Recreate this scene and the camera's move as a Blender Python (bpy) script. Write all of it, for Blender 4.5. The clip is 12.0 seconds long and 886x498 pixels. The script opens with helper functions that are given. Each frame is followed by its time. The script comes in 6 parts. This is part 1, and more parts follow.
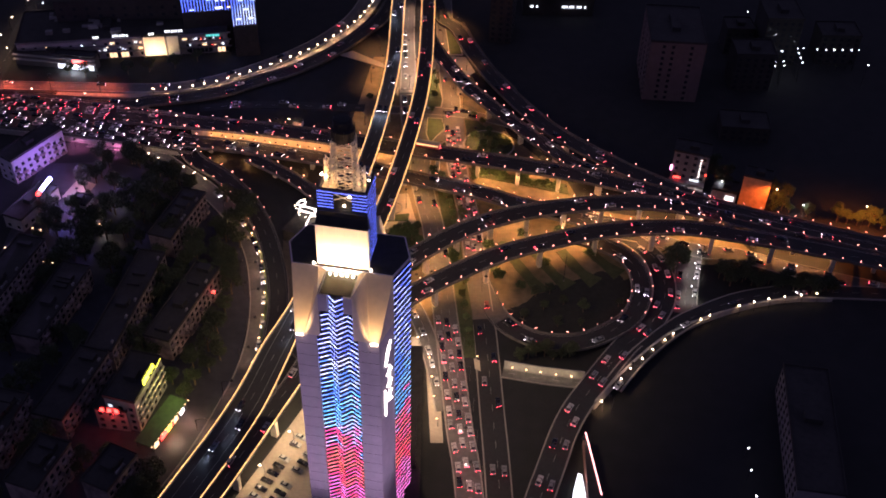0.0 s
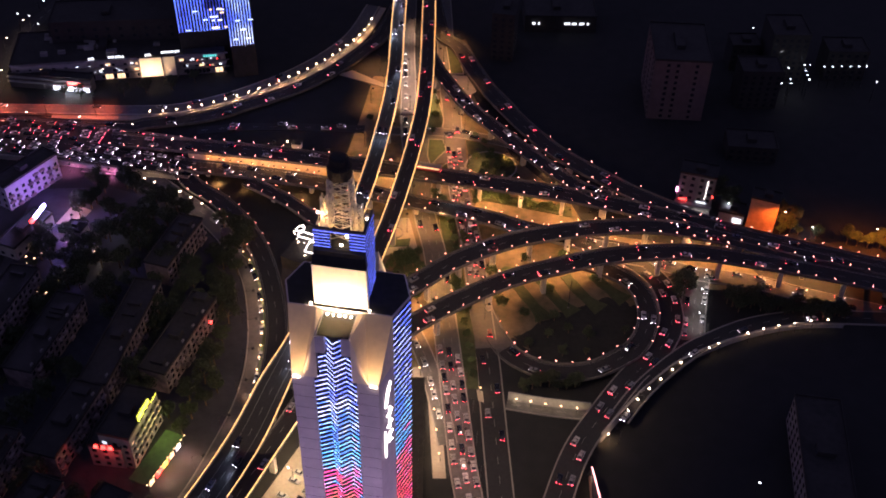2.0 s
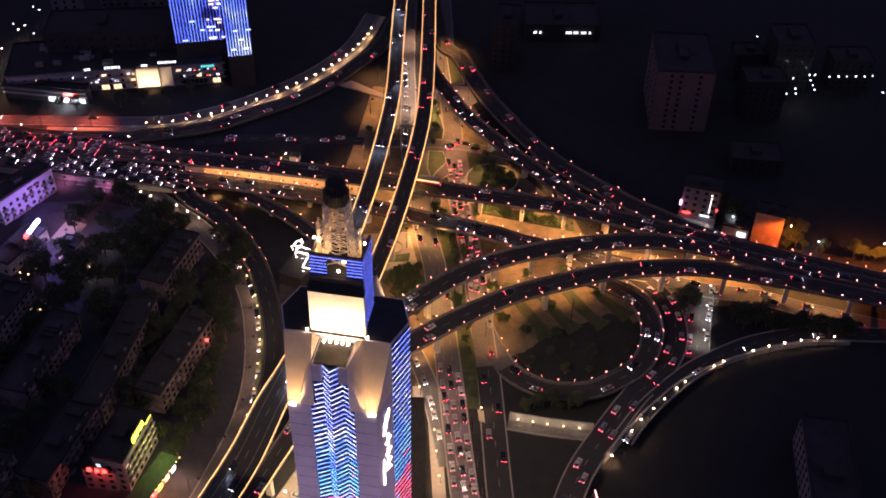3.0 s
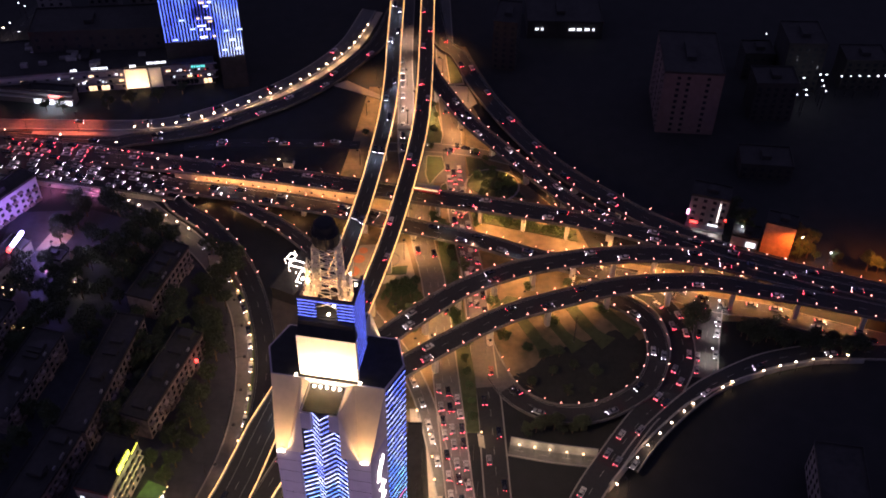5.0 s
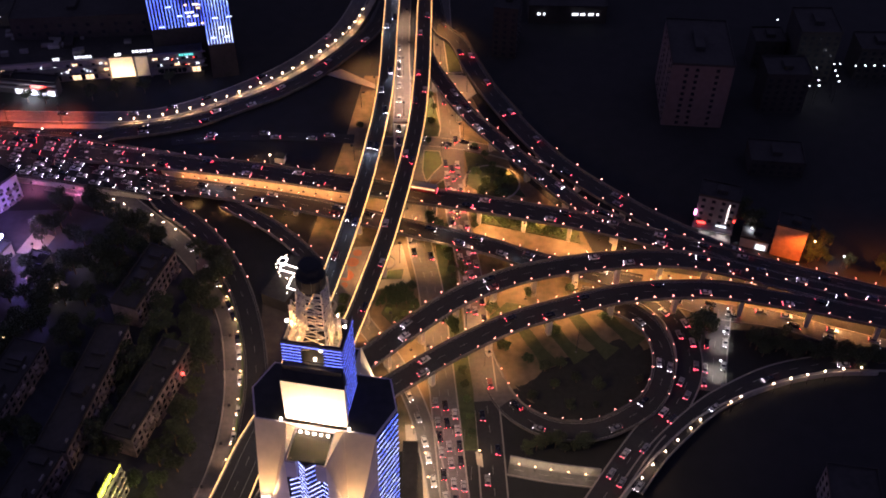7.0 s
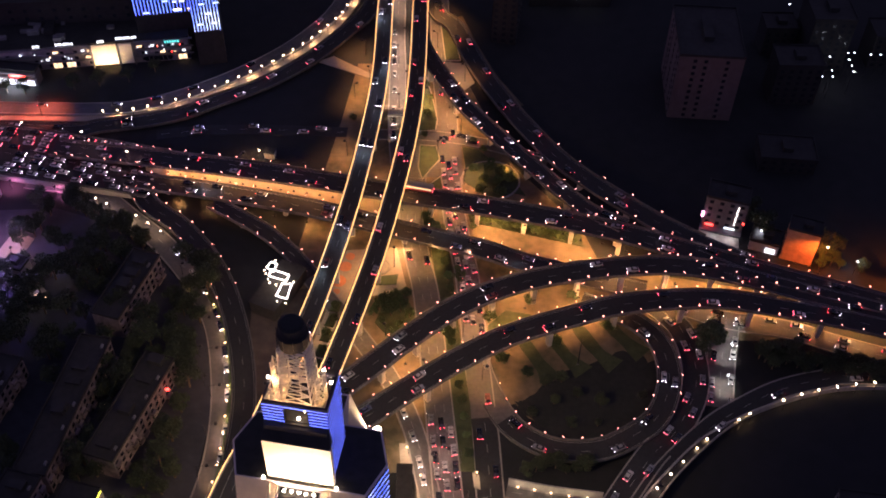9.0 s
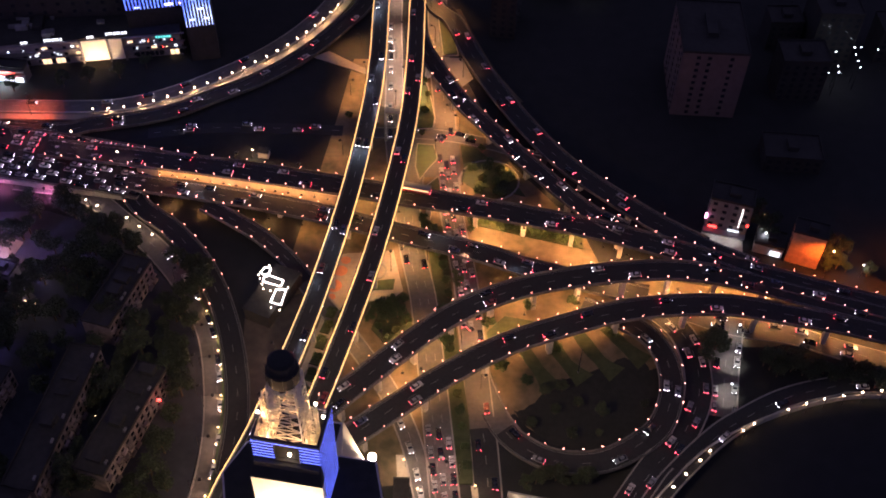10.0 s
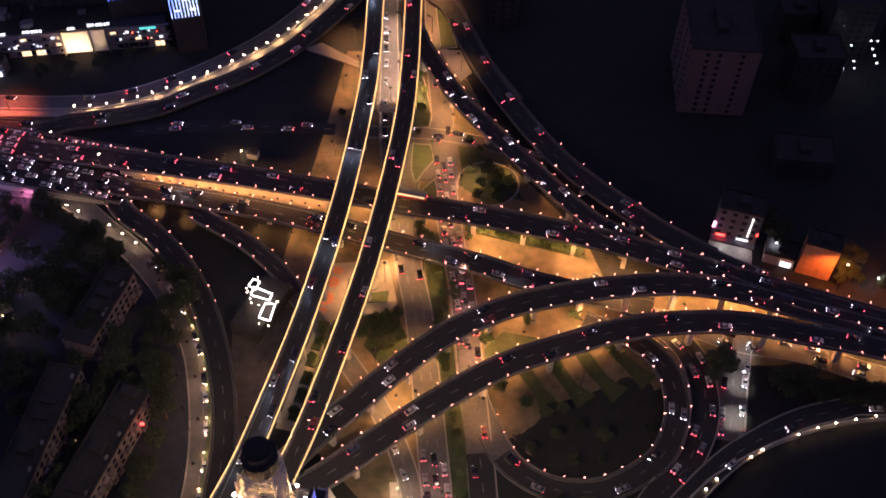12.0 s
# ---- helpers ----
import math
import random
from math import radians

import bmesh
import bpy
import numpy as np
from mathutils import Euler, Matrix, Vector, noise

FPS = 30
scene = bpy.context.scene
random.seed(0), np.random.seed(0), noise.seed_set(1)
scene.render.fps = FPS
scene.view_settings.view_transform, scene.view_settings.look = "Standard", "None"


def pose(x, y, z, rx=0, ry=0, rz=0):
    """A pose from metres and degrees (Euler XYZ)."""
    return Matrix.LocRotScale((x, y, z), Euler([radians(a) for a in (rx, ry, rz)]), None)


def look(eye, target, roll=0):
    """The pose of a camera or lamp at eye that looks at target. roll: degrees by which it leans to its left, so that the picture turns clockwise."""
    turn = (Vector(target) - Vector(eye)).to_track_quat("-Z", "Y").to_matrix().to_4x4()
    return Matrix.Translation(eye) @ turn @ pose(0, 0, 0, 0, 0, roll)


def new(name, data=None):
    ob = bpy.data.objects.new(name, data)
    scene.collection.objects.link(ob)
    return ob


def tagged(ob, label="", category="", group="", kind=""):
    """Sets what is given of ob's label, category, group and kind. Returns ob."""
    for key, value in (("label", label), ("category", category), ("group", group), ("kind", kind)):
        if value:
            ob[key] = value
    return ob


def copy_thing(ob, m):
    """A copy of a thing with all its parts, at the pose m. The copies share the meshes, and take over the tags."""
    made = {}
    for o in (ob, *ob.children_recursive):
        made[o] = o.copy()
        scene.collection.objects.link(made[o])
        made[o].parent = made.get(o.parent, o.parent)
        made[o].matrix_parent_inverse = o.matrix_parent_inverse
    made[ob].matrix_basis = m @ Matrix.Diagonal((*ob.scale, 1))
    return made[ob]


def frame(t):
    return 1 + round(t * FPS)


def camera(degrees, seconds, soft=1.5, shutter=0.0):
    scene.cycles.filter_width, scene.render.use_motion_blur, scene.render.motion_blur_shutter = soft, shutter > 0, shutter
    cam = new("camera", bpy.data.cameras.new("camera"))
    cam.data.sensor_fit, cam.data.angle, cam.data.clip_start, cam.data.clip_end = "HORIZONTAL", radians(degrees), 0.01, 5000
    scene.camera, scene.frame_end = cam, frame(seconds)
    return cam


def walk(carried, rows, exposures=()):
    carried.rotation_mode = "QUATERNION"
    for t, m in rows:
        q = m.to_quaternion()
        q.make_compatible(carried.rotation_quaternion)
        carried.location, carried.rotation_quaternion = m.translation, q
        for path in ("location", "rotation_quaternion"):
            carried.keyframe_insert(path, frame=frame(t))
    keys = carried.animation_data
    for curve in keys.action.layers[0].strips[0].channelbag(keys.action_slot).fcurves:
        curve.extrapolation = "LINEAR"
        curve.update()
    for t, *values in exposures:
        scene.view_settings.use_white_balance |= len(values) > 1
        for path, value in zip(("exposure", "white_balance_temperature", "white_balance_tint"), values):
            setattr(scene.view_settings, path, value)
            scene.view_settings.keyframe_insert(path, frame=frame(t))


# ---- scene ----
cam = camera(45.1, 12.0, soft=1.85)
PATH = [
    (0, (0.509, 0.565, 291.279), (0.533, 2.052, 289.942), 1.7),
    (0.5, (0.643, 3.137, 291.319), (0.666, 4.625, 289.983), 1.5),
    (1, (0.771, 5.893, 291.358), (0.792, 7.384, 290.026), 1.4),
    (1.5, (0.899, 9.012, 291.399), (0.918, 10.505, 290.068), 1.3),
    (2, (1.035, 12.618, 291.443), (1.053, 14.112, 290.114), 1.2),
    (2.5, (1.186, 16.741, 291.501), (1.203, 18.236, 290.172), 1.1),
    (3, (1.356, 21.434, 291.57), (1.372, 22.929, 290.241), 1.1),
    (5, (2.178, 42.488, 292.051), (2.193, 43.952, 290.689), 1.0),
    (5.5, (2.417, 48.015, 292.112), (2.432, 49.469, 290.739), 1.0),
    (6, (2.656, 53.77, 292.16), (2.67, 55.212, 290.774), 1.0),
    (6.5, (2.893, 59.712, 292.21), (2.908, 61.14, 290.811), 1.0),
    (7, (3.123, 65.834, 292.266), (3.139, 67.247, 290.851), 1.1),
    (9, (3.986, 90.738, 292.88), (4.005, 92.09, 291.406), 1.3),
    (9.5, (4.218, 96.988, 292.945), (4.238, 98.324, 291.456), 1.3),
    (10, (4.48, 103.251, 292.995), (4.501, 104.572, 291.493), 1.3),
    (10.5, (4.77, 109.549, 293.042), (4.791, 110.853, 291.526), 1.4),
    (11, (5.089, 115.896, 293.075), (5.111, 117.185, 291.546), 1.4),
    (11.5, (5.404, 122.23, 293.106), (5.425, 123.502, 291.563), 1.4),
    (12, (5.692, 128.575, 293.124), (5.714, 129.831, 291.568), 1.5),
]
walk(cam, [(t, look(eye, target, roll)) for t, eye, target, roll in PATH],
     exposures=((0.0, 1.38, 6480, 20), (3.0, 1.43, 6480, 20), (5.0, 1.52, 6480, 20), (12.0, 1.54, 6420, 20)))


# ---- night sky and exposure ----
world = bpy.data.worlds.new("night")
scene.world = world
world.use_nodes = True
world.node_tree.nodes["Background"].inputs[0].default_value = (0.42, 0.42, 0.86, 1)
world.node_tree.nodes["Background"].inputs[1].default_value = 0.078


def point_lamp(name, at, watts, colour, radius=0.4):
    d = bpy.data.lights.new(name, "POINT")
    d.energy, d.color, d.shadow_soft_size = watts, colour, radius
    ob = new(name, d)
    ob.matrix_world = pose(*at)
    return ob


def spot_lamp(name, at, target, watts, colour, angle=90, radius=0.3):
    d = bpy.data.lights.new(name, "SPOT")
    d.energy, d.color, d.shadow_soft_size, d.spot_size, d.spot_blend = watts, colour, radius, radians(angle), 0.6
    ob = new(name, d)
    ob.matrix_world = look(at, target)
    return ob


SODIUM = (1.0, 0.46, 0.15)
WARM = (1.0, 0.7, 0.38)
COOL = (0.85, 0.92, 1.0)


# ---- materials ----
def material(name, colour, rough=0.8, metal=0.0, vary=0.25, scale=0.6, bump=0.2, per_object=0.0, second=None, big=0.05):
    m = bpy.data.materials.new(name)
    m.use_nodes = True
    nt = m.node_tree
    b = nt.nodes["Principled BSDF"]
    b.inputs["Roughness"].default_value, b.inputs["Metallic"].default_value = rough, metal
    geo = nt.nodes.new("ShaderNodeNewGeometry")
    fine, coarse = nt.nodes.new("ShaderNodeTexNoise"), nt.nodes.new("ShaderNodeTexNoise")
    fine.inputs["Scale"].default_value, fine.inputs["Detail"].default_value = scale, 6
    coarse.inputs["Scale"].default_value, coarse.inputs["Detail"].default_value = big, 3
    for n in (fine, coarse):
        nt.links.new(geo.outputs["Position"], n.inputs["Vector"])
    ramp = nt.nodes.new("ShaderNodeValToRGB")
    c2 = second or tuple(c * (1 - vary) for c in colour)
    ramp.color_ramp.elements[0].color = (*c2, 1)
    ramp.color_ramp.elements[1].color = (*(min(1, c * (1 + vary)) for c in colour), 1)
    ramp.color_ramp.elements[0].position, ramp.color_ramp.elements[1].position = 0.32, 0.68
    mixn = nt.nodes.new("ShaderNodeMath")
    mixn.operation = "MULTIPLY_ADD"
    mixn.inputs[1].default_value = 0.5
    half = nt.nodes.new("ShaderNodeMath")
    half.operation = "MULTIPLY"
    half.inputs[1].default_value = 0.5
    nt.links.new(coarse.outputs["Fac"], half.inputs[0])
    nt.links.new(fine.outputs["Fac"], mixn.inputs[0])
    nt.links.new(half.outputs[0], mixn.inputs[2])
    nt.links.new(mixn.outputs[0], ramp.inputs["Fac"])
    out = ramp.outputs["Color"]
    if per_object:
        info = nt.nodes.new("ShaderNodeObjectInfo")
        hsv = nt.nodes.new("ShaderNodeHueSaturation")
        mr = nt.nodes.new("ShaderNodeMapRange")
        mr.inputs[3].default_value, mr.inputs[4].default_value = 1 - per_object, 1 + per_object
        nt.links.new(info.outputs["Random"], mr.inputs[0])
        nt.links.new(mr.outputs[0], hsv.inputs["Value"])
        nt.links.new(out, hsv.inputs["Color"])
        out = hsv.outputs["Color"]
    nt.links.new(out, b.inputs["Base Color"])
    if bump:
        bn = nt.nodes.new("ShaderNodeBump")
        bn.inputs["Strength"].default_value, bn.inputs["Distance"].default_value = bump, 0.05
        nt.links.new(fine.outputs["Fac"], bn.inputs["Height"])
        nt.links.new(bn.outputs[0], b.inputs["Normal"])
    return m


def glow(name, colour, strength):
    m = bpy.data.materials.new(name)
    m.use_nodes = True
    b = m.node_tree.nodes["Principled BSDF"]
    b.inputs["Base Color"].default_value = (*colour, 1)
    b.inputs["Emission Color"].default_value = (*colour, 1)
    b.inputs["Emission Strength"].default_value = strength
    return m


# Unlit streets take this in place of STREET; their darkness is in the colour.
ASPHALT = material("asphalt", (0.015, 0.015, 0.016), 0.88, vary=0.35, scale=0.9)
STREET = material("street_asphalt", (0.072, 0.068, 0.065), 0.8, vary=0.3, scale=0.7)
CONCRETE = material("concrete", (0.25, 0.235, 0.215), 0.85, vary=0.25, scale=0.8)
KERB = material("kerb_stone", (0.19, 0.175, 0.16), 0.85, vary=0.2, scale=1.5)
PAINT = material("road_paint", (0.17, 0.17, 0.16), 0.7, vary=0.45, scale=3)
# Mottled darker copy of concrete; shade of unlit decks and parapets is in it.
EDGE = material("shaded_concrete", (0.1, 0.095, 0.092), 0.9, vary=0.4, scale=0.8, second=(0.05, 0.048, 0.046), big=0.15)
# Near-black base: the darkness of unlit ground is put into this colour.
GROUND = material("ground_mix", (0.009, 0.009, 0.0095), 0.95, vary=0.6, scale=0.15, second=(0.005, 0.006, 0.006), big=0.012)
LAWN = material("lawn", (0.04, 0.058, 0.024), 0.95, vary=0.4, scale=0.5, second=(0.026, 0.034, 0.015), big=0.12)
BROWN = material("dry_verge", (0.13, 0.095, 0.06), 0.95, vary=0.3, scale=0.3, second=(0.05, 0.046, 0.024), big=0.07)
# Near-black tone for loop ground that the ramp lamps don't reach.
LOOP_SHADE = material("loop_shade", (0.012, 0.012, 0.011), 0.95, vary=0.5, scale=0.5, second=(0.006, 0.008, 0.006), big=0.1)
BED = material("planted_bed", (0.036, 0.042, 0.018), 0.95, vary=0.5, scale=0.6, second=(0.025, 0.035, 0.012), big=0.2)
# Brighter copy of concrete: part of the lamp light on piers is in its colour.
PIER = material("lit_pier_concrete", (0.42, 0.38, 0.32), 0.85, vary=0.2, scale=0.7)
PAVING = material("plaza_paving", (0.25, 0.215, 0.175), 0.85, vary=0.2, scale=0.9)
RED_PAVING = material("red_paving", (0.42, 0.16, 0.08), 0.85, vary=0.2, scale=1.2)
STONE = material("tower_stone", (0.44, 0.38, 0.42), 0.7, vary=0.12, scale=0.5, big=0.09)
# Warm tint adds some of the floodlights' gold to the facet colour itself.
FACET = material("gold_lit_cladding", (0.66, 0.54, 0.4), 0.6, vary=0.1, scale=0.6, big=0.2)
PALE = material("pale_cladding", (0.72, 0.66, 0.56), 0.6, vary=0.08, scale=0.6)
# Near-black; on block walls it puts the unlit night into their colour.
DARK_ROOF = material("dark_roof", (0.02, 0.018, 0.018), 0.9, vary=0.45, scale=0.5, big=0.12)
BLUE_GLASS = material("blue_glass", (0.005, 0.006, 0.025), 0.75, vary=0.3, scale=0.3, bump=0)
STEEL = material("painted_steel", (0.72, 0.64, 0.5), 0.6, metal=0.0, vary=0.15, scale=2)
BLACK_STEEL = material("black_steel", (0.02, 0.02, 0.022), 0.45, metal=0.6, vary=0.3, scale=1)
RENDER_GREY = material("grey_render", (0.30, 0.28, 0.27), 0.9, vary=0.25, scale=0.4, per_object=0.25)
DARK_RENDER = material("dark_render", (0.16, 0.145, 0.15), 0.9, vary=0.3, scale=0.4, per_object=0.25)
RENDER_PINK = material("pink_render", (0.11, 0.075, 0.078), 0.9, vary=0.2, scale=0.4)
WINDOW = material("dark_window", (0.02, 0.022, 0.03), 0.12, vary=0.3, scale=0.5, bump=0)
BARK = material("bark", (0.12, 0.08, 0.05), 0.95, vary=0.3, scale=3)
# Darker copy of the leaf colour, shade included, for trees away from lamps.
UNLIT_LEAF = material("unlit_leaf", (0.035, 0.045, 0.022), 0.8, vary=0.5, scale=1.2, second=(0.018, 0.026, 0.012), per_object=0.25)
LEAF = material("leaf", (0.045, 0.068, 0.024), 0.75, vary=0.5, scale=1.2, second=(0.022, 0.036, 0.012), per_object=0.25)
TYRE = material("tyre_rubber", (0.02, 0.02, 0.02), 0.9, vary=0.2, scale=3)

GLOBE = glow("globe_light", (1.0, 0.3, 0.23), 8.0)
LED_WARM = glow("warm_led", (1.0, 0.5, 0.17), 1.45)
HEAD = glow("headlight_white", (0.88, 0.82, 1.0), 12.0)
TAIL = glow("taillight_red", (1.0, 0.05, 0.08), 15.0)
WHITE_SIGN = glow("white_sign", (1.0, 0.93, 0.85), 3.0)
FLOOD = glow("flood_light", (1.0, 0.82, 0.55), 15.0)
LAMP_WARM = glow("street_lamp_light", (1.0, 0.75, 0.48), 9.0)
LAMP_ROW = glow("row_lamp_light", (1.0, 0.7, 0.42), 13.0)
LAMP_SMALL = glow("small_lamp_light", (1.0, 0.62, 0.3), 2.6)
LAMP_COOL = glow("cool_lamp_light", (0.85, 0.95, 1.0), 3.2)
LED_BLUE = glow("blue_led", (0.13, 0.18, 1.0), 1.7)
RED_SIGN = glow("red_sign", (1.0, 0.04, 0.03), 4.0)
YELLOW_SIGN = glow("yellow_sign", (0.9, 0.9, 0.06), 2.2)
SHOP = glow("shop_window", (0.85, 0.92, 1.0), 0.8)
SHOP_WARM = glow("warm_shop_window", (1.0, 0.66, 0.34), 0.75)
PURPLE = glow("violet_sign", (0.5, 0.5, 1.0), 7.0)


# ---- building helpers ----
def bm_mesh(name, bm, smooth=False):
    me = bpy.data.meshes.new(name)
    bmesh.ops.recalc_face_normals(bm, faces=bm.faces)
    bm.to_mesh(me)
    bm.free()
    for p in me.polygons:
        p.use_smooth = smooth
    return me


def part(name, data, mat, parent=None, label="", at=None, smooth=False):
    me = bm_mesh(name, data, smooth) if isinstance(data, bmesh.types.BMesh) else data
    if not me.materials:
        me.materials.append(mat)
    ob = new(name, me)
    if parent:
        ob.parent = parent
    if at is not None:
        ob.matrix_local = at
    if label:
        tagged(ob, label)
    return ob


def thing(name, label, category, group="", kind="", at=None):
    ob = new(name)
    ob.empty_display_size = 0.5
    if at is not None:
        ob.matrix_world = at
    return tagged(ob, label, category, group, kind)


def box(bm, x0, x1, y0, y1, z0, z1, m=None, taper=1.0):
    cx, cy = (x0 + x1) / 2, (y0 + y1) / 2
    vs = []
    for z, k in ((z0, 1.0), (z1, taper)):
        for x, y in ((x0, y0), (x1, y0), (x1, y1), (x0, y1)):
            co = Vector((cx + (x - cx) * k, cy + (y - cy) * k, z))
            vs.append(bm.verts.new(m @ co if m else co))
    for f in ((3, 2, 1, 0), (4, 5, 6, 7), (0, 1, 5, 4), (1, 2, 6, 5), (2, 3, 7, 6), (3, 0, 4, 7)):
        bm.faces.new([vs[i] for i in f])
    return bm


def boxm(*a, **k):
    return box(bmesh.new(), *a, **k)


def rod(bm, a, b, r0, r1=None, n=6):
    a, b = Vector(a), Vector(b)
    q = (b - a).to_track_quat("Z", "Y")
    rings = []
    for c, r in ((a, r0), (b, r0 if r1 is None else r1)):
        rings.append([bm.verts.new(c + q @ Vector((r * math.cos(2 * math.pi * i / n), r * math.sin(2 * math.pi * i / n), 0))) for i in range(n)])
    for i in range(n):
        bm.faces.new((rings[0][i], rings[0][(i + 1) % n], rings[1][(i + 1) % n], rings[1][i]))
    bm.faces.new(rings[0][::-1])
    bm.faces.new(rings[1])
    return bm


def prism(bm, pts, z0, z1):
    lo = [bm.verts.new((x, y, z0)) for x, y in pts]
    hi = [bm.verts.new((x, y, z1)) for x, y in pts]
    n = len(pts)
    for i in range(n):
        bm.faces.new((lo[i], lo[(i + 1) % n], hi[(i + 1) % n], hi[i]))
    bm.faces.new(lo[::-1])
    bm.faces.new(hi)
    return bm


def lathe(bm, profile, n=12, m=None):
    rings = []
    for r, z in profile:
        ring = [Vector((r * math.cos(2 * math.pi * i / n), r * math.sin(2 * math.pi * i / n), z)) for i in range(n)]
        rings.append([bm.verts.new(m @ c if m else c) for c in ring])
    for a, b in zip(rings, rings[1:]):
        for i in range(n):
            bm.faces.new((a[i], a[(i + 1) % n], b[(i + 1) % n], b[i]))
    bm.faces.new(rings[0][::-1])
    bm.faces.new(rings[-1])
    return bm


class Line:
    """A smooth line through a few places, walked by its length."""

    def __init__(self, pts, step=2.5):
        self.knots = [(Vector(q[:3]), q[3] if len(q) > 3 else 1.0) for q in pts]
        p = [k[0] for k in self.knots]
        p = [2 * p[0] - p[1]] + p + [2 * p[-1] - p[-2]]
        out, self.w = [], []
        for j, (a, b, c, d) in enumerate(zip(p, p[1:], p[2:], p[3:])):
            n = max(2, int((c - b).length / step))
            for i in range(n):
                t = i / n
                self.w.append(self.knots[j][1] * (1 - t) + self.knots[j + 1][1] * t)
                out.append(0.5 * ((2 * b) + (c - a) * t + (2 * a - 5 * b + 4 * c - d) * t * t + (3 * b - a - 3 * c + d) * t ** 3))
        out.append(p[-2])
        self.w.append(self.knots[-1][1])
        self.p = out
        self.s = [0.0]
        for a, b in zip(out, out[1:]):
            self.s.append(self.s[-1] + (b - a).length)
        self.length = self.s[-1]

    def at(self, s):
        s = min(max(s, 0), self.length)
        i = min(int(np.searchsorted(self.s, s, "right")) - 1, len(self.p) - 2)
        k = (s - self.s[i]) / max(1e-6, self.s[i + 1] - self.s[i])
        place = self.p[i].lerp(self.p[i + 1], k)
        a, b = self.p[max(0, i - 1)], self.p[min(len(self.p) - 1, i + 2)]
        way = (b - a).normalized()
        side = Vector((way.y, -way.x, 0)).normalized()
        return place, way, side

    def wide(self, s):
        return float(np.interp(s, self.s, self.w))


def sweep(line, profile, s0=0.0, s1=None, step=2.5, bm=None, h=0.0):
    """Carries a closed outline of (to the right, up) along a line; h: the half width that follows the line's own widening."""
    bm = bm or bmesh.new()
    s1 = line.length if s1 is None else s1
    n = max(1, int(round((s1 - s0) / step)))
    last = None
    for i in range(n + 1):
        place, way, side = line.at(s0 + (s1 - s0) * i / n)
        more = h * (line.wide(s0 + (s1 - s0) * i / n) - 1)
        ring = [bm.verts.new(place + side * (x + math.copysign(more, x)) + Vector((0, 0, z))) for x, z in profile]
        if last:
            k = len(ring)
            for j in range(k):
                bm.faces.new((last[j], last[(j + 1) % k], ring[(j + 1) % k], ring[j]))
        else:
            bm.faces.new(ring[::-1])
        last = ring
    bm.faces.new(last)
    return bm


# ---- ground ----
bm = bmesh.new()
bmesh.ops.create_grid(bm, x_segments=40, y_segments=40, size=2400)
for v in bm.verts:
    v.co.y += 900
tagged(part("ground", bm, GROUND), "city ground, near-black for the unlit night", "ground", kind="structure")


def patch(name, pts, z, mat, label, category="ground"):
    ob = part(name, prism(bmesh.new(), pts, z - 0.25, z), mat)
    return tagged(ob, label, category, kind="structure")


# ---- roads ----
globe_bm = bmesh.new()
rod(globe_bm, (0, 0, 0), (0, 0, 0.7), 0.07, n=5)
globe_post = bm_mesh("lamp_post", globe_bm)
globe_post.materials.append(BLACK_STEEL)
globe_bm = lathe(bmesh.new(), [(0.05, 0.72), (0.12, 0.76), (0.16, 0.88), (0.12, 1.0), (0.05, 1.04)], 8)
globe_head = bm_mesh("lamp_globe", globe_bm, True)
globe_head.materials.append(GLOBE)
LINES = {}


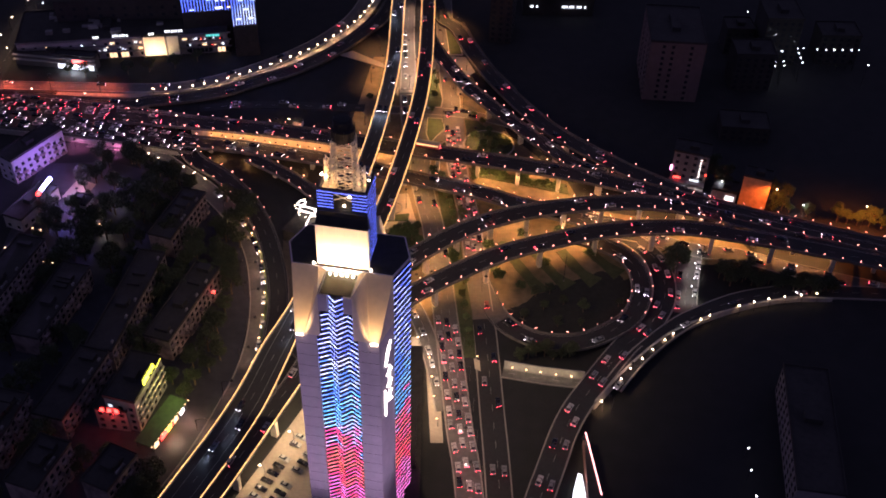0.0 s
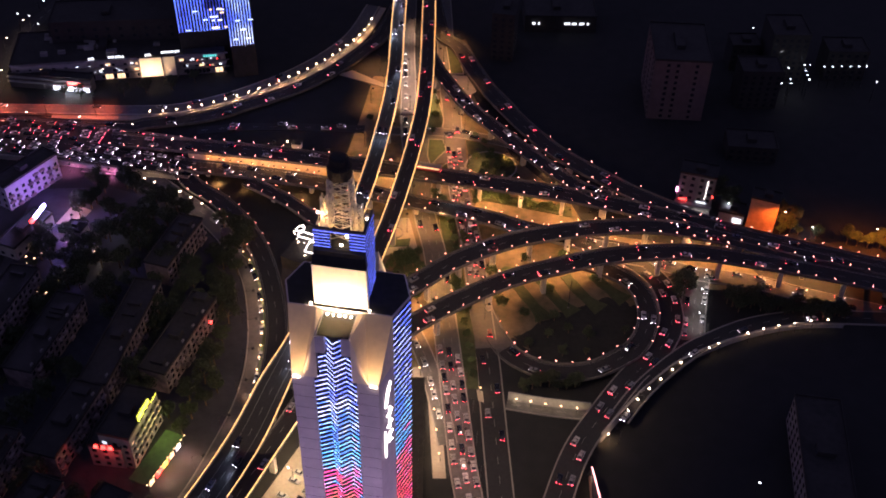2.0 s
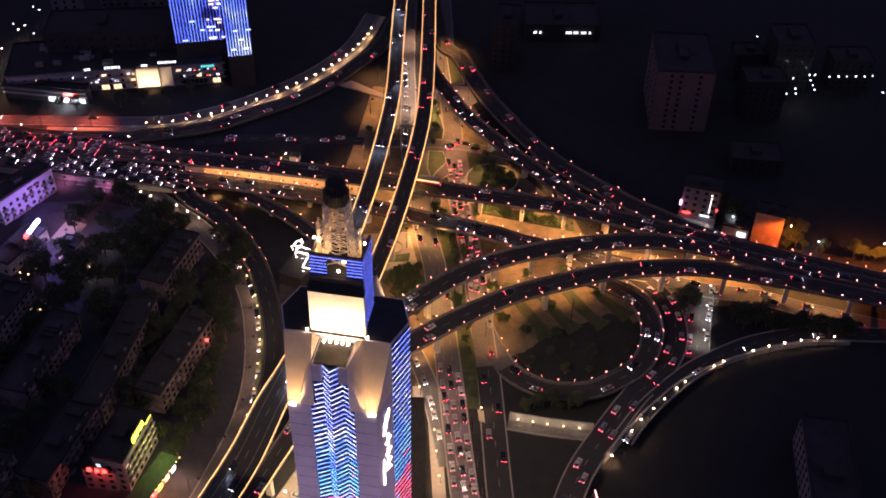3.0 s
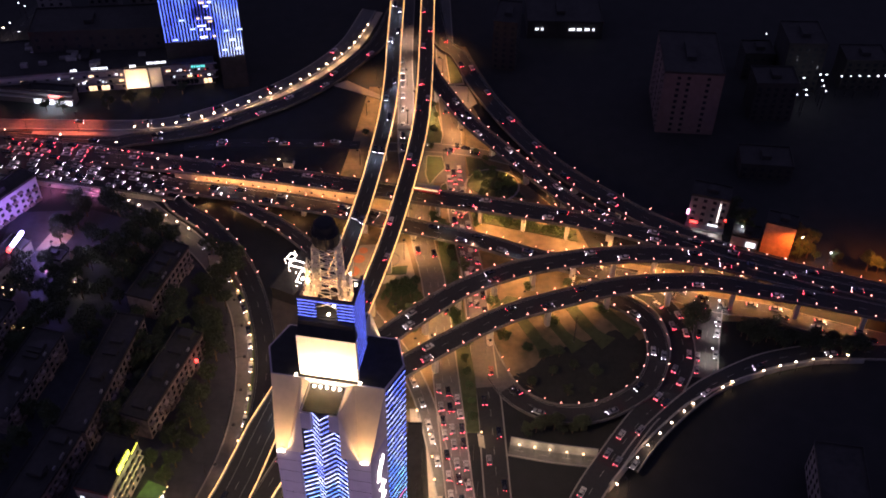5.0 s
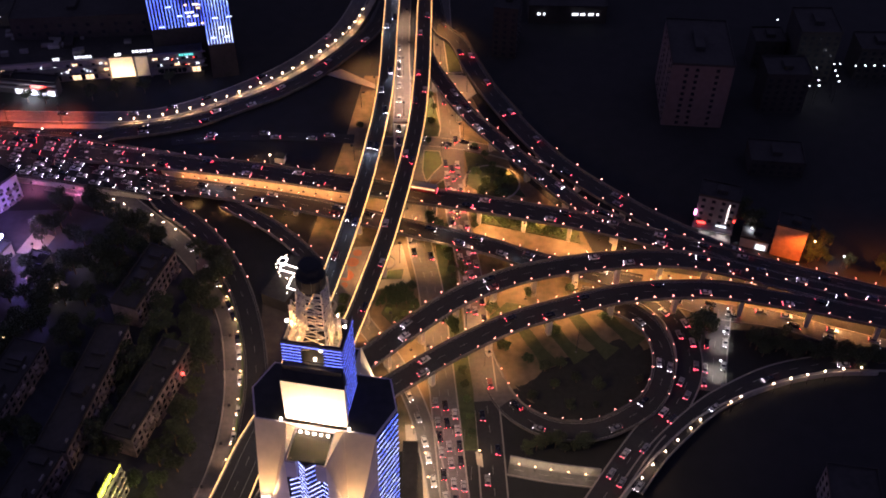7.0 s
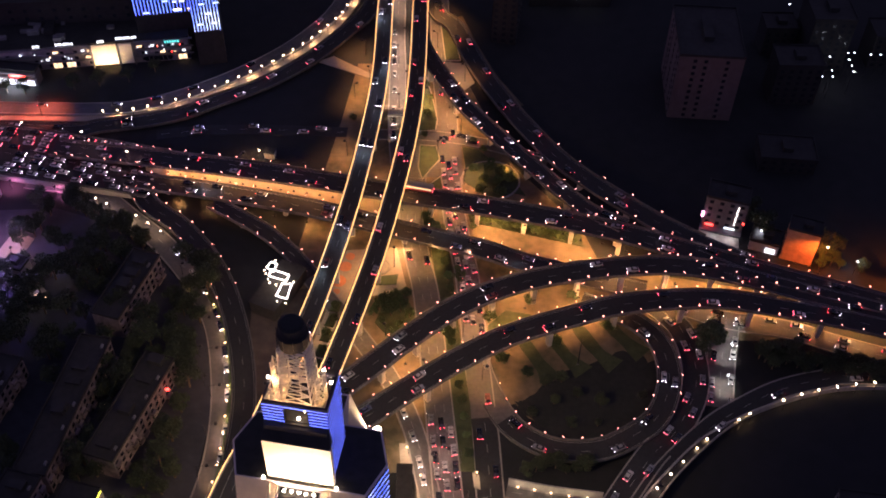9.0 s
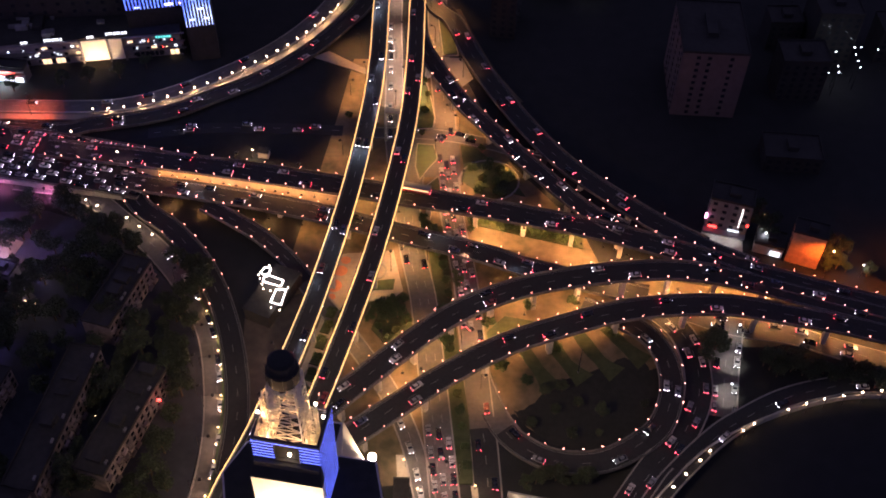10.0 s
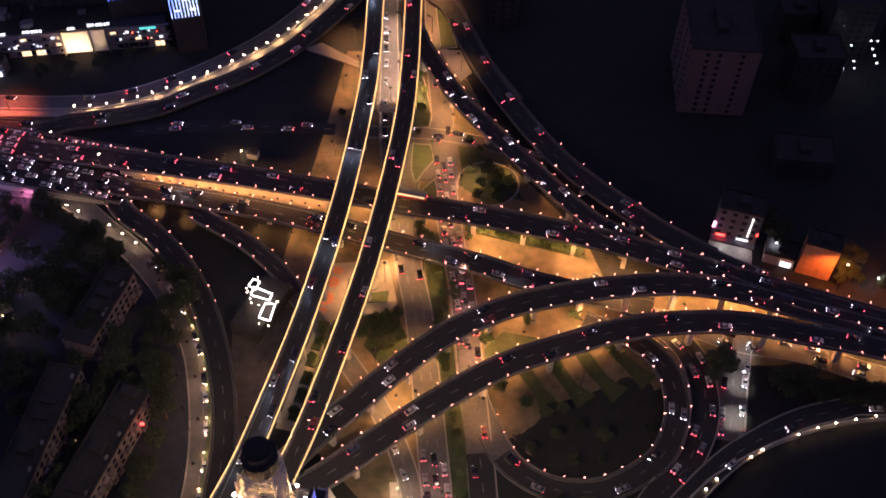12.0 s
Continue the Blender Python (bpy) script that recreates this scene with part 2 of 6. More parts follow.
def viaduct(name, pts, width, label, lamps=7.0, led=False, piers=24.0, trim=(0.0, None, 0.0, None), lamp_range=None, floor=0.0, left_lamps=None):
    """An elevated road: deck, edge walls, lane lines, lamps and piers. trim: where the right and left edge walls begin and end."""
    line = Line(pts)
    LINES[name] = (line, width)
    h = width / 2
    road = thing(name, label, "elevated road", "interchange roads", "structure")
    part("deck", sweep(line, [(-h, 0), (h, 0), (h, -0.45), (h * 0.55, -0.7), (h * 0.45, -1.5), (-h * 0.45, -1.5), (-h * 0.55, -0.7), (-h, -0.45)], h=h), CONCRETE if led or width > 20 else EDGE, road, "concrete box girder")
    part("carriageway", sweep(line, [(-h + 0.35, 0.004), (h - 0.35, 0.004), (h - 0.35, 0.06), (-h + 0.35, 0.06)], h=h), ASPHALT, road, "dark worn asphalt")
    for sgn, a, b in ((1, trim[0], trim[1]), (-1, trim[2], trim[3])):
        prof = [(sgn * h - 0.16, 0.0), (sgn * h + 0.16, 0.0), (sgn * h + 0.1, 0.9), (sgn * h - 0.1, 0.9)]
        part("edge_wall", sweep(line, prof, a, b, h=h), EDGE if not led else CONCRETE, road)
        if led:
            x = sgn * (h + 0.0)
            part("light_strip", sweep(line, [(x - 0.085, 0.92), (x + 0.085, 0.92), (x + 0.085, 1.06), (x - 0.085, 1.06)], a, b, h=h), LED_WARM, road, "glowing warm light strip")
    bm = bmesh.new()
    for off in ([0.0] if width < 9.5 else [-1.75, 1.75]):
        s = 2.0
        while s < line.length - 4:
            sweep(line, [(off - 0.07, 0.065), (off + 0.07, 0.065), (off + 0.07, 0.07), (off - 0.07, 0.07)], s, s + 3, 3, bm)
            s += 9
    part("lane_marking", bm, PAINT, road)
    for off in (-h + 0.75, h - 0.75):
        part("edge_line", sweep(line, [(off - 0.07, 0.065), (off + 0.07, 0.065), (off + 0.07, 0.07), (off - 0.07, 0.07)]), PAINT, road)
    if lamps:
        lo, hi = lamp_range or (0, line.length)
        for sgn, a, b in ((1, trim[0], trim[1]), (-1, trim[2], trim[3])):
            s = max(lo, a) + lamps * (0.5 if sgn > 0 else 0.9)
            while s < min(hi, b if b is not None else line.length, left_lamps if left_lamps and sgn < 0 else 1e9):
                place, way, side = line.at(s)
                lamp = part("lamp", globe_post, BLACK_STEEL, road, "", Matrix.Translation(place + side * sgn * h + Vector((0, 0, 0.9))))
                part("globe", globe_head, GLOBE, lamp)
                s += lamps
    if piers:
        s = piers * 0.6
        while s < line.length:
            place, way, side = line.at(s)
            if place.z - 1.5 - floor > 2.0:
                bm = bmesh.new()
                m = Matrix.Translation((place.x, place.y, 0)) @ Matrix.Rotation(math.atan2(way.y, way.x), 4, "Z")
                box(bm, -0.75, 0.75, -1.1, 1.1, floor - 0.5, place.z - 3.0, m)
                box(bm, -0.8, 0.8, -1.1, 1.1, place.z - 3.0, place.z - 1.45, m)
                for i, v in enumerate(bm.verts):
                    if v.co.z > place.z - 1.6:
                        c = Vector((place.x, place.y, v.co.z))
                        v.co = c + (v.co - c) * 1.6
                part("pier", bm, PIER, road)
            s += piers
    return road


def street(name, pts, width, label, lanes=2, kerbs=True, lift=0.1, surface=None):
    """A road on the ground with kerbs and lane lines."""
    line = Line(pts)
    LINES[name] = (line, width)
    h = width / 2
    road = thing(name, label, "street", "streets", "structure")
    part("carriageway", sweep(line, [(-h, -0.5), (h, -0.5), (h, lift), (-h, lift)]), surface or STREET, road)
    if kerbs:
        for sgn in (1, -1):
            part("kerb", sweep(line, [(sgn * h - 0.05, -0.5), (sgn * h + 0.45, -0.5), (sgn * h + 0.45, lift + 0.16), (sgn * h - 0.05, lift + 0.16)]), KERB, road)
    bm = bmesh.new()
    for i in range(1, lanes):
        off = -h + width * i / lanes
        s = 2.0
        while s < line.length - 4:
            sweep(line, [(off - 0.08, lift + 0.004), (off + 0.08, lift + 0.004), (off + 0.08, lift + 0.01), (off - 0.08, lift + 0.01)], s, s + 3, 3, bm)
            s += 8
    if lanes > 1:
        part("lane_marking", bm, PAINT, road)
    return road


viaduct("viaduct_west", [(-16.3, 620, 13), (-17.9, 540, 13.5), (-18.5, 489, 14), (-18.5, 451, 15), (-20.2, 418, 16), (-25.7, 371, 16), (-34.4, 324, 15), (-46.3, 277, 14.2, 1.1), (-52.6, 255, 13.6, 1.6), (-60.2, 228, 13, 1.74), (-74.0, 196, 12, 1.74), (-104.6, 131, 11, 1.74), (-149.6, 41, 10, 1.74)],
        6.7, "elevated road edged with glowing warm light strips", lamps=0, led=True)
viaduct("viaduct_east", [(-1.5, 620, 13), (-2.7, 540, 13.5), (-2.9, 490, 14), (-3.5, 442, 15), (-6.3, 402, 16), (-15.3, 345, 16), (-27.5, 295, 14.5), (-36, 268, 13.7), (-43.1, 247, 13.3), (-50.2, 230, 13), (-64.8, 196.5, 12), (-94.6, 131, 11), (-138.6, 41, 10)],
        6.7, "elevated road edged with glowing warm light strips", lamps=0, led=True, trim=(0.0, 362.0, 0.0, None))
viaduct("crossing_north", [(-148, 409, 3), (-112, 401, 6), (-67, 391, 9), (-5.6, 378.3, 9.5), (33.5, 369.7, 10), (71.6, 358.8, 10.9), (112, 343.4, 10.9), (156, 327.5, 10.9), (230, 302, 10.9), (330, 270, 10.9)],
        9.5, "elevated road with small globe lamps along its walls", piers=18.0)
viaduct("crossing_south", [(-113, 390.5, 3.2), (-81, 383.5, 5), (-42.6, 374, 6), (-7.6, 363, 6), (22.3, 353.7, 6), (36, 349, 4.8), (49.8, 346.2, 3), (63.5, 343.5, 1.2), (81, 339.6, 0.5)],
        8.5, "elevated road sloping down under the curved ramps")
viaduct("ramp_upper", [(-40, 268, 13.3), (-27.6, 283.7, 13), (-16, 295.6, 12.6), (-5.8, 306, 12.2), (12, 321.4, 12), (31, 331.4, 12.1), (50, 336.7, 12.5), (69, 339.7, 12.8), (88.5, 341, 12.8), (107, 338.5, 12.3), (131, 331.5, 11.4), (155, 324, 11.05), (230, 299, 11.05), (330, 266, 11.05)],
        8.6, "curved elevated ramp with small globe lamps", piers=16.0, trim=(22, 190, 8, 170))
viaduct("ramp_lower", [(-46, 253, 12.9), (-34, 263.5, 12.4), (-21.5, 272.8, 12), (-1.8, 288.5, 12), (12, 298.7, 12), (30, 309.6, 12), (48.7, 317, 12), (67.6, 323.2, 12), (86.6, 326, 12), (105, 326.3, 12), (123.5, 323.2, 11.6), (153, 316.5, 11.2), (230, 293, 11.2), (330, 259, 11.2)],
        8.6, "curved elevated ramp with small globe lamps", trim=(12, None, 24, 190))
viaduct("slip_road", [(-2.4, 472, 13.2), (0.4, 462.3, 11.8), (5, 453.3, 10.1), (11, 441.8, 9), (17.4, 430.9, 8.1), (29, 415.2, 7.5), (43, 395.7, 8), (61, 371.9, 9.6), (74, 361.8, 10.7)],
        7.4, "elevated slip road with small globe lamps", trim=(22, None, 6, None))
viaduct("outer_road", [(-2, 560, 0.8), (4.2, 511, 0.9), (13, 497, 1), (22.5, 468, 1.5), (36.6, 435, 3), (55, 401, 6), (79.4, 372.6, 9), (92, 360.5, 10.6), (104, 352, 10.95), (118, 344.5, 10.98)],
        8.6, "dark elevated road along the edge of the interchange", lamps=14, lamp_range=(150, 230), trim=(0, 225, 0, 238))
viaduct("loop_ramp", [(57, 334.4, 0.5), (70, 328.6, 0.6), (78.4, 321.5, 1.5), (82.7, 312.5, 2.5), (83.5, 302, 3.4), (81.5, 292.3, 3.8), (76.3, 282.6, 3.8), (67.2, 275.7, 3.5), (56.6, 271.5, 2.6), (43, 272.6, 1.4), (32.3, 279.2, 0.5), (26.4, 287.2, 0.15), (22.9, 297, 0.0), (20.8, 308, -0.03)],
        8.0, "round loop ramp with small globe lamps", trim=(0, 141, 0, 116), left_lamps=68)
viaduct("left_curve", [(-113, 391, 2.5), (-104, 378.4, 1.5), (-93, 370, 1), (-83, 359, 1), (-76.4, 349.5, 1), (-71, 339.6, 1), (-66.5, 329, 1), (-62.3, 316, 0.8), (-58.6, 300, 0.6), (-57, 284, 0.5), (-57.5, 262, 0.4)],
        8.0, "curved dark road with small globe lamps", lamp_range=(0, 75))
viaduct("left_slip", [(-80, 377.5, 4.7), (-68, 370.2, 4), (-58, 364, 2.5), (-47.3, 354.3, 1.1), (-40, 344.6, 0.5)],
        6.5, "short slip road with small globe lamps")
viaduct("main_road_west", [(-330, 425, 1.8), (-200, 413, 2), (-160, 407, 2.2), (-125, 400, 2.4), (-104, 395.5, 2.4)],
        27.0, "wide busy main road full of traffic", lamps=0)
viaduct("north_ramp", [(-330, 440, 0.6), (-165, 422, 1), (-132, 425, 1), (-104.5, 432, 1), (-88, 442, 1), (-69, 454.4, 1), (-51.6, 471, 1), (-36.3, 492.4, 1), (-27, 509, 1), (-20, 540, 1)],
        8.0, "curved road beside a lit retaining wall", lamps=0)
street("lamp_road", [(-330, 436, 0), (-168, 436, 0), (-145, 436, 0), (-123, 438, 0), (-102, 447, 0), (-81, 461.5, 0), (-64, 477, 0), (-50.9, 494, 0), (-42, 511, 0), (-34, 540, 0)], 7.0, "curved street under a row of warm street lamps", lift=0.9)
street("curve_street", [(-155, 393, 0), (-129, 387.7, 0), (-110, 372.6, 0), (-97, 361, 0), (-86, 348, 0), (-77, 334.5, 0), (-70.5, 321, 0), (-66.5, 306, 0), (-63.6, 288, 0), (-63, 271, 0), (-64.8, 254.6, 0), (-69.2, 237.6, 0), (-75.6, 218, 0), (-88, 190, 0), (-115, 130, 0)], 8.0, "curved street passing under the viaducts", lift=0.12)
street("diagonal_street", [(-41, 346, 0), (-34, 336, 0), (-21.4, 318.4, 0), (-9.4, 299.3, 0), (-1.5, 280.6, 0), (3, 262, 0), (7, 240, 0)], 6.5, "diagonal street below the ramps", lift=0.16)
AVENUE = [(4.5, 560, 0), (6, 509, 0), (7, 470, 0), (9.4, 435, 0), (10, 406, 0), (12.6, 374, 0), (16.5, 348, 0), (18.5, 324, 0), (20, 301, 0), (21.2, 285, 0), (22, 275, 0), (23.3, 242, 0), (24.7, 204, 0), (26, 120, 0)]
# Same avenue further south: missing lamp light is put into a darker surface.
street("avenue_south", AVENUE[9:], 8.5, "unlit stretch of the busy street, darkened in colour", 2, lift=0.1, surface=ASPHALT)
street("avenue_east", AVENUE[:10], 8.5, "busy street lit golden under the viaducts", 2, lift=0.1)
LINES["avenue_east"] = (Line(AVENUE), 8.5)
street("avenue_west", [(-3, 403, 0), (-4.4, 377, 0), (-2, 358, 0), (1.8, 338, 0), (4.3, 314.4, 0), (6, 297, 0), (7.5, 281, 0), (9, 265, 0), (12, 232, 0), (15, 204, 0), (19, 120, 0)], 9.0, "busy street packed with queueing cars", 3, lift=0.2)
street("middle_street", [(-13.4, 560, 0), (-13.5, 512, 0), (-13.2, 488, 0), (-12, 462, 0), (-11.5, 429, 0), (-9.5, 405, 0)], 7.0, "street between the two viaducts", lift=0.14)
street("park_street", [(-110, 421, 0), (-88, 424.5, 0), (-60, 425, 0), (-32, 424, 0)], 6.0, "dark narrow street across an unlit park", 2, False, 0.1, ASPHALT)
street("cross_street", [(-24, 423.2, 0), (-20, 423, 0), (3, 422.5, 0), (25, 418, 0), (50, 408, 0)], 6.0, "side street crossing under the viaducts", lift=0.18)
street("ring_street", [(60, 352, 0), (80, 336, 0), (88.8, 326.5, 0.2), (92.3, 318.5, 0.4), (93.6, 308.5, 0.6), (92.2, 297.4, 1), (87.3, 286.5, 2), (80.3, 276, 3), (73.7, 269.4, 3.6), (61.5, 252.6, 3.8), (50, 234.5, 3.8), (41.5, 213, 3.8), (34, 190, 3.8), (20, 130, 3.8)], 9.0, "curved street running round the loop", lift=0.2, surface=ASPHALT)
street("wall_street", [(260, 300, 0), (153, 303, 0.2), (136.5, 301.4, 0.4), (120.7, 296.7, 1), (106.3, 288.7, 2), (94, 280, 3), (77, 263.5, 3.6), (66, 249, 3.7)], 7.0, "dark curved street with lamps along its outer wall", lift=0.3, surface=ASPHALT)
street("service_road", [(71, 338.6, 0), (90, 334, 0), (108, 327, 0), (130, 322.8, 0), (156, 313, 0), (260, 280, 0)], 8.0, "golden lit street under the curved ramps", lift=0.14)

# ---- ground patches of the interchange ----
# Paving tone lifted and blued to carry the night haze over the yards.
patch("housing_ground", [(-172, 190), (-84, 190), (-72, 222), (-69, 250), (-67.5, 285), (-72, 312), (-82, 336), (-98, 354), (-118, 370), (-140, 378), (-172, 376)], 0.015, material("hazy_yard_paving", (0.026, 0.026, 0.034), 0.9, vary=0.5, scale=0.3, second=(0.014, 0.015, 0.02), big=0.06), "worn dark paving between apartment blocks, night haze in its colour")
patch("verge", [(-44, 318), (-40, 298), (-10, 264), (20, 268), (30, 290), (60, 300), (100, 318), (120, 318), (135, 322), (125, 340), (66, 352), (60, 372), (36, 405), (14, 470), (-30, 470), (-35, 430), (-40, 398), (-46, 360)], 0.02, BROWN, "dry brown verge lit by sodium lamps")
patch("plaza", [(-36, 333), (-9, 337.5), (-5.5, 341), (-9.5, 360), (-28, 358)], 0.08, PAVING, "pale paved square with a round basin")
patch("loop_ground", [(24, 309), (27, 297), (36, 285), (46, 279.5), (57, 278), (68, 282), (76, 292), (78, 304), (75, 315), (66, 323), (52, 322.5), (36, 318)], 0.05, BROWN, "dry brown ground inside the loop ramp")
# Painted dark area with a ragged edge, where lamp light fades inside the loop.
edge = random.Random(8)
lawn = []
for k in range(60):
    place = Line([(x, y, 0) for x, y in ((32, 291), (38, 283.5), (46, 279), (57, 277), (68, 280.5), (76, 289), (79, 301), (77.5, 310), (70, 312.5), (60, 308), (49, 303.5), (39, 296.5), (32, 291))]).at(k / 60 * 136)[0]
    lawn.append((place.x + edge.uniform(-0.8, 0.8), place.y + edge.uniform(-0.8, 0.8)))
patch("loop_lawn", lawn, 0.1, LOOP_SHADE, "unlit half of the loop ground, darkness in its colour", "lawn")
for pts in (((34, 320, 0.9), (37, 314, 1.1), (40.5, 307.5, 1.0), (43, 303, 0.6), (44, 300, 0.15)), ((43.5, 323, 0.9), (46.5, 317, 1.15), (50, 310.5, 1.0), (53.5, 306, 0.6), (55.5, 303.5, 0.15)),
            ((54, 325, 0.9), (57, 319, 1.2), (60.5, 313, 1.1), (64, 308.5, 0.6), (66.5, 306, 0.15)), ((65, 326, 0.7), (68, 321, 1.1), (71.5, 316.5, 0.9), (74.5, 313, 0.5), (76.5, 311, 0.15))):
    ob = part("curved_bed", sweep(Line([(x, y, 0, w) for x, y, w in pts]), [(-2.2, -0.2), (2.2, -0.2), (2.1, 0.16), (-2.1, 0.16)], step=1.2, h=2.2), BED)
    tagged(ob, "curved green planting bed inside the loop", "planting bed", "curved beds")
pole = thing("lamp_pole", "thin tall dark steel pole inside the loop", "pole", at=pose(53.6, 306.8, 0.05))
part("shaft", rod(bmesh.new(), (0, 0, 0), (0, 0, 14), 0.16, 0.08), BLACK_STEEL, pole)
part("foot", boxm(-0.3, 0.3, -0.3, 0.3, 0, 0.4, None, 0.7), KERB, pole)
patch("garden_bed", [(26.5 + 10.8 * math.cos(a), 396.5 + 10.2 * math.sin(a)) for a in np.linspace(-1.6, 3.2, 18)], 0.24, BED, "dark planted garden inside a curved kerb", "lawn")
for r, n in ((11.5, 0),):
    pts = [(26.5 + r * math.cos(a), 396.5 + 0.95 * r * math.sin(a), 0) for a in np.linspace(-1.9, 3.4, 22)]
    ob = part("ring_kerb", sweep(Line(pts), [(-0.35, -0.2), (0.35, -0.2), (0.35, 0.4), (-0.35, 0.4)]), KERB)
    tagged(ob, "curved pale kerb round a sunken garden", "kerb", "garden kerbs", "structure")
patch("junction_paving", [(-8, 398), (-4, 428), (6, 429), (15, 425), (15.5, 398)], 0.27, STREET, "worn grey asphalt of a junction below the viaducts", "street")


def island(pts, mat, label):
    """A raised traffic island: planted top inside a pale kerb."""
    ob = thing("traffic_island", label, "traffic island", "traffic islands", "structure")
    n = len(pts)
    cx, cy = sum(p[0] for p in pts) / n, sum(p[1] for p in pts) / n
    part("lawn", prism(bmesh.new(), [(cx + (x - cx) * 0.95, cy + (y - cy) * 0.97) for x, y in pts], 0.0, 0.44), mat, ob)
    for i in range(n):
        a, b = Vector((*pts[i], 0)), Vector((*pts[(i + 1) % n], 0))
        part("kerb", sweep(Line([a, b]), [(-0.22, 0.0), (0.22, 0.0), (0.2, 0.48), (-0.2, 0.48)]), CONCRETE, ob)


island([(-0.4, 463.8), (3.0, 446.9), (5.2, 432.4), (4.4, 425.8), (-2.6, 425.0)], LAWN, "long green traffic island with a pale kerb")
island([(-1.8, 416.5), (4.9, 416.0), (6.3, 408.0), (2.5, 402.1), (-0.5, 396.3), (-2.2, 403.4)], LAWN, "green traffic island beside a slip lane")
island([(1.7, 389.3), (2.6, 393.5), (6.8, 398.4), (7.9, 389.4)], BED, "small dark green traffic island with a pale kerb")
island([(6.0, 504.4), (9.7, 504.5), (13.3, 485.6), (15.2, 473.0), (8.6, 472.8)], BED, "dark green strip between two streets")
patch("corner_paving", [(8.1, 471.5), (16.8, 471.0), (21.3, 457.4), (16.7, 452.2), (12.6, 460.6)], 0.3, KERB, "small grey paved corner under the slip road", "pavement")
ob = part("sandy_verge", sweep(Line([(14.5, 506, 0), (22, 482, 0), (29, 463, 0), (35, 451, 0), (40, 442, 0)]), [(-2.2, -0.3), (2.4, -0.3), (2.2, 0.2), (-2.0, 0.2)]), BROWN)
tagged(ob, "sandy verge along the outer road", "verge", kind="structure")

# ---- the tower ----
TOWER = pose(-21.75, 198.6, 0, 0, 0, -9.7)
tower = thing("office_tower", "tall stone office tower with blue light lines and lattice mast", "tower", at=TOWER)
CV = 7.75


bm = bmesh.new()
prism(bm, [(-13.3, 0), (13.3, 0), (16.2, CV), (13.3, 2 * CV), (-13.3, 2 * CV), (-16.2, CV)], 0, 105.6)
part("shaft", bm, STONE, tower, "grey stone shaft")
part("roof", prism(bmesh.new(), [(-13.0, 0.3), (13.0, 0.3), (15.8, CV), (13.0, 2 * CV - 0.3), (-13.0, 2 * CV - 0.3), (-15.8, CV)], 105.6, 105.64), DARK_ROOF, tower, "dark flat roof")
for sgn in (1, -1):
    def y(v, s=sgn):
        return v if s > 0 else 2 * CV - v
    bm = bmesh.new()
    for a, b in ((-11.2, -5.6), (5.6, 11.2)):
        lo, hi = [(a, y(-8.5)), (b, y(-8.5)), (b + (2.1 if b > 6 else 0), y(0.01)), (a - (2.1 if a < -6 else 0), y(0.01))], None
        prism(bm, lo, 0, 89)
        part("wing", bm, STONE, tower, "grey stone wing beside a folded light panel")
        bm = bmesh.new()
    prism(bm, [(-5.6, y(-6.2)), (5.6, y(-6.2)), (5.6, y(0.01)), (-5.6, y(0.01))], 0, 89)
    part("panel_wall", bm, STONE, tower, "grey stone wall behind the light panel")
    bm = bmesh.new()
    for s in (1, -1):
        pts = [(s * 4.4, y(-8.5), 104.6), (s * 8.6, y(-8.5), 89), (s * 11.2, y(-8.5), 89), (s * 13.3, y(0), 105.6), (s * 6.2, y(0), 105.6)]
        low = [(s * 4.4, y(0), 104.6), (s * 4.4, y(-8.5), 89), (s * 13.3, y(0), 89)]
        vs = [bm.verts.new(p) for p in pts]
        bm.faces.new((vs[0], vs[1], vs[4]))
        bm.faces.new((vs[1], vs[2], vs[3]))
        bm.faces.new((vs[1], vs[3], vs[4]))
        e = [bm.verts.new(p) for p in low]
        bm.faces.new((vs[0], vs[1], e[1]))
        bm.faces.new((vs[0], vs[4], e[0]))
        bm.faces.new((vs[2], vs[3], e[2]))
        part("sloped_facet", bm, FACET, tower, "pale sloping facet lit from below")
        bm = bmesh.new()
    bm = bmesh.new()
    prism(bm, [(-4.4, y(-6.3)), (4.4, y(-6.3)), (4.4, y(0.02)), (-4.4, y(0.02))], 89, 98.4)
    prism(bm, [(-4.4, y(-8.5)), (-2.1, y(-8.5)), (-2.1, y(-6.3)), (2.1, y(-6.3)), (2.1, y(-8.5)), (4.4, y(-8.5)), (4.4, y(0.02)), (-4.4, y(0.02))], 98.402, 104.0)
    part("wing_top", bm, STONE, tower)
    part("terrace", boxm(-4.0, 4.0, min(y(-8.0), y(0)), max(y(-8.0), y(0)), 104.0, 104.1), DARK_ROOF, tower, "dark terrace below the lit wall")

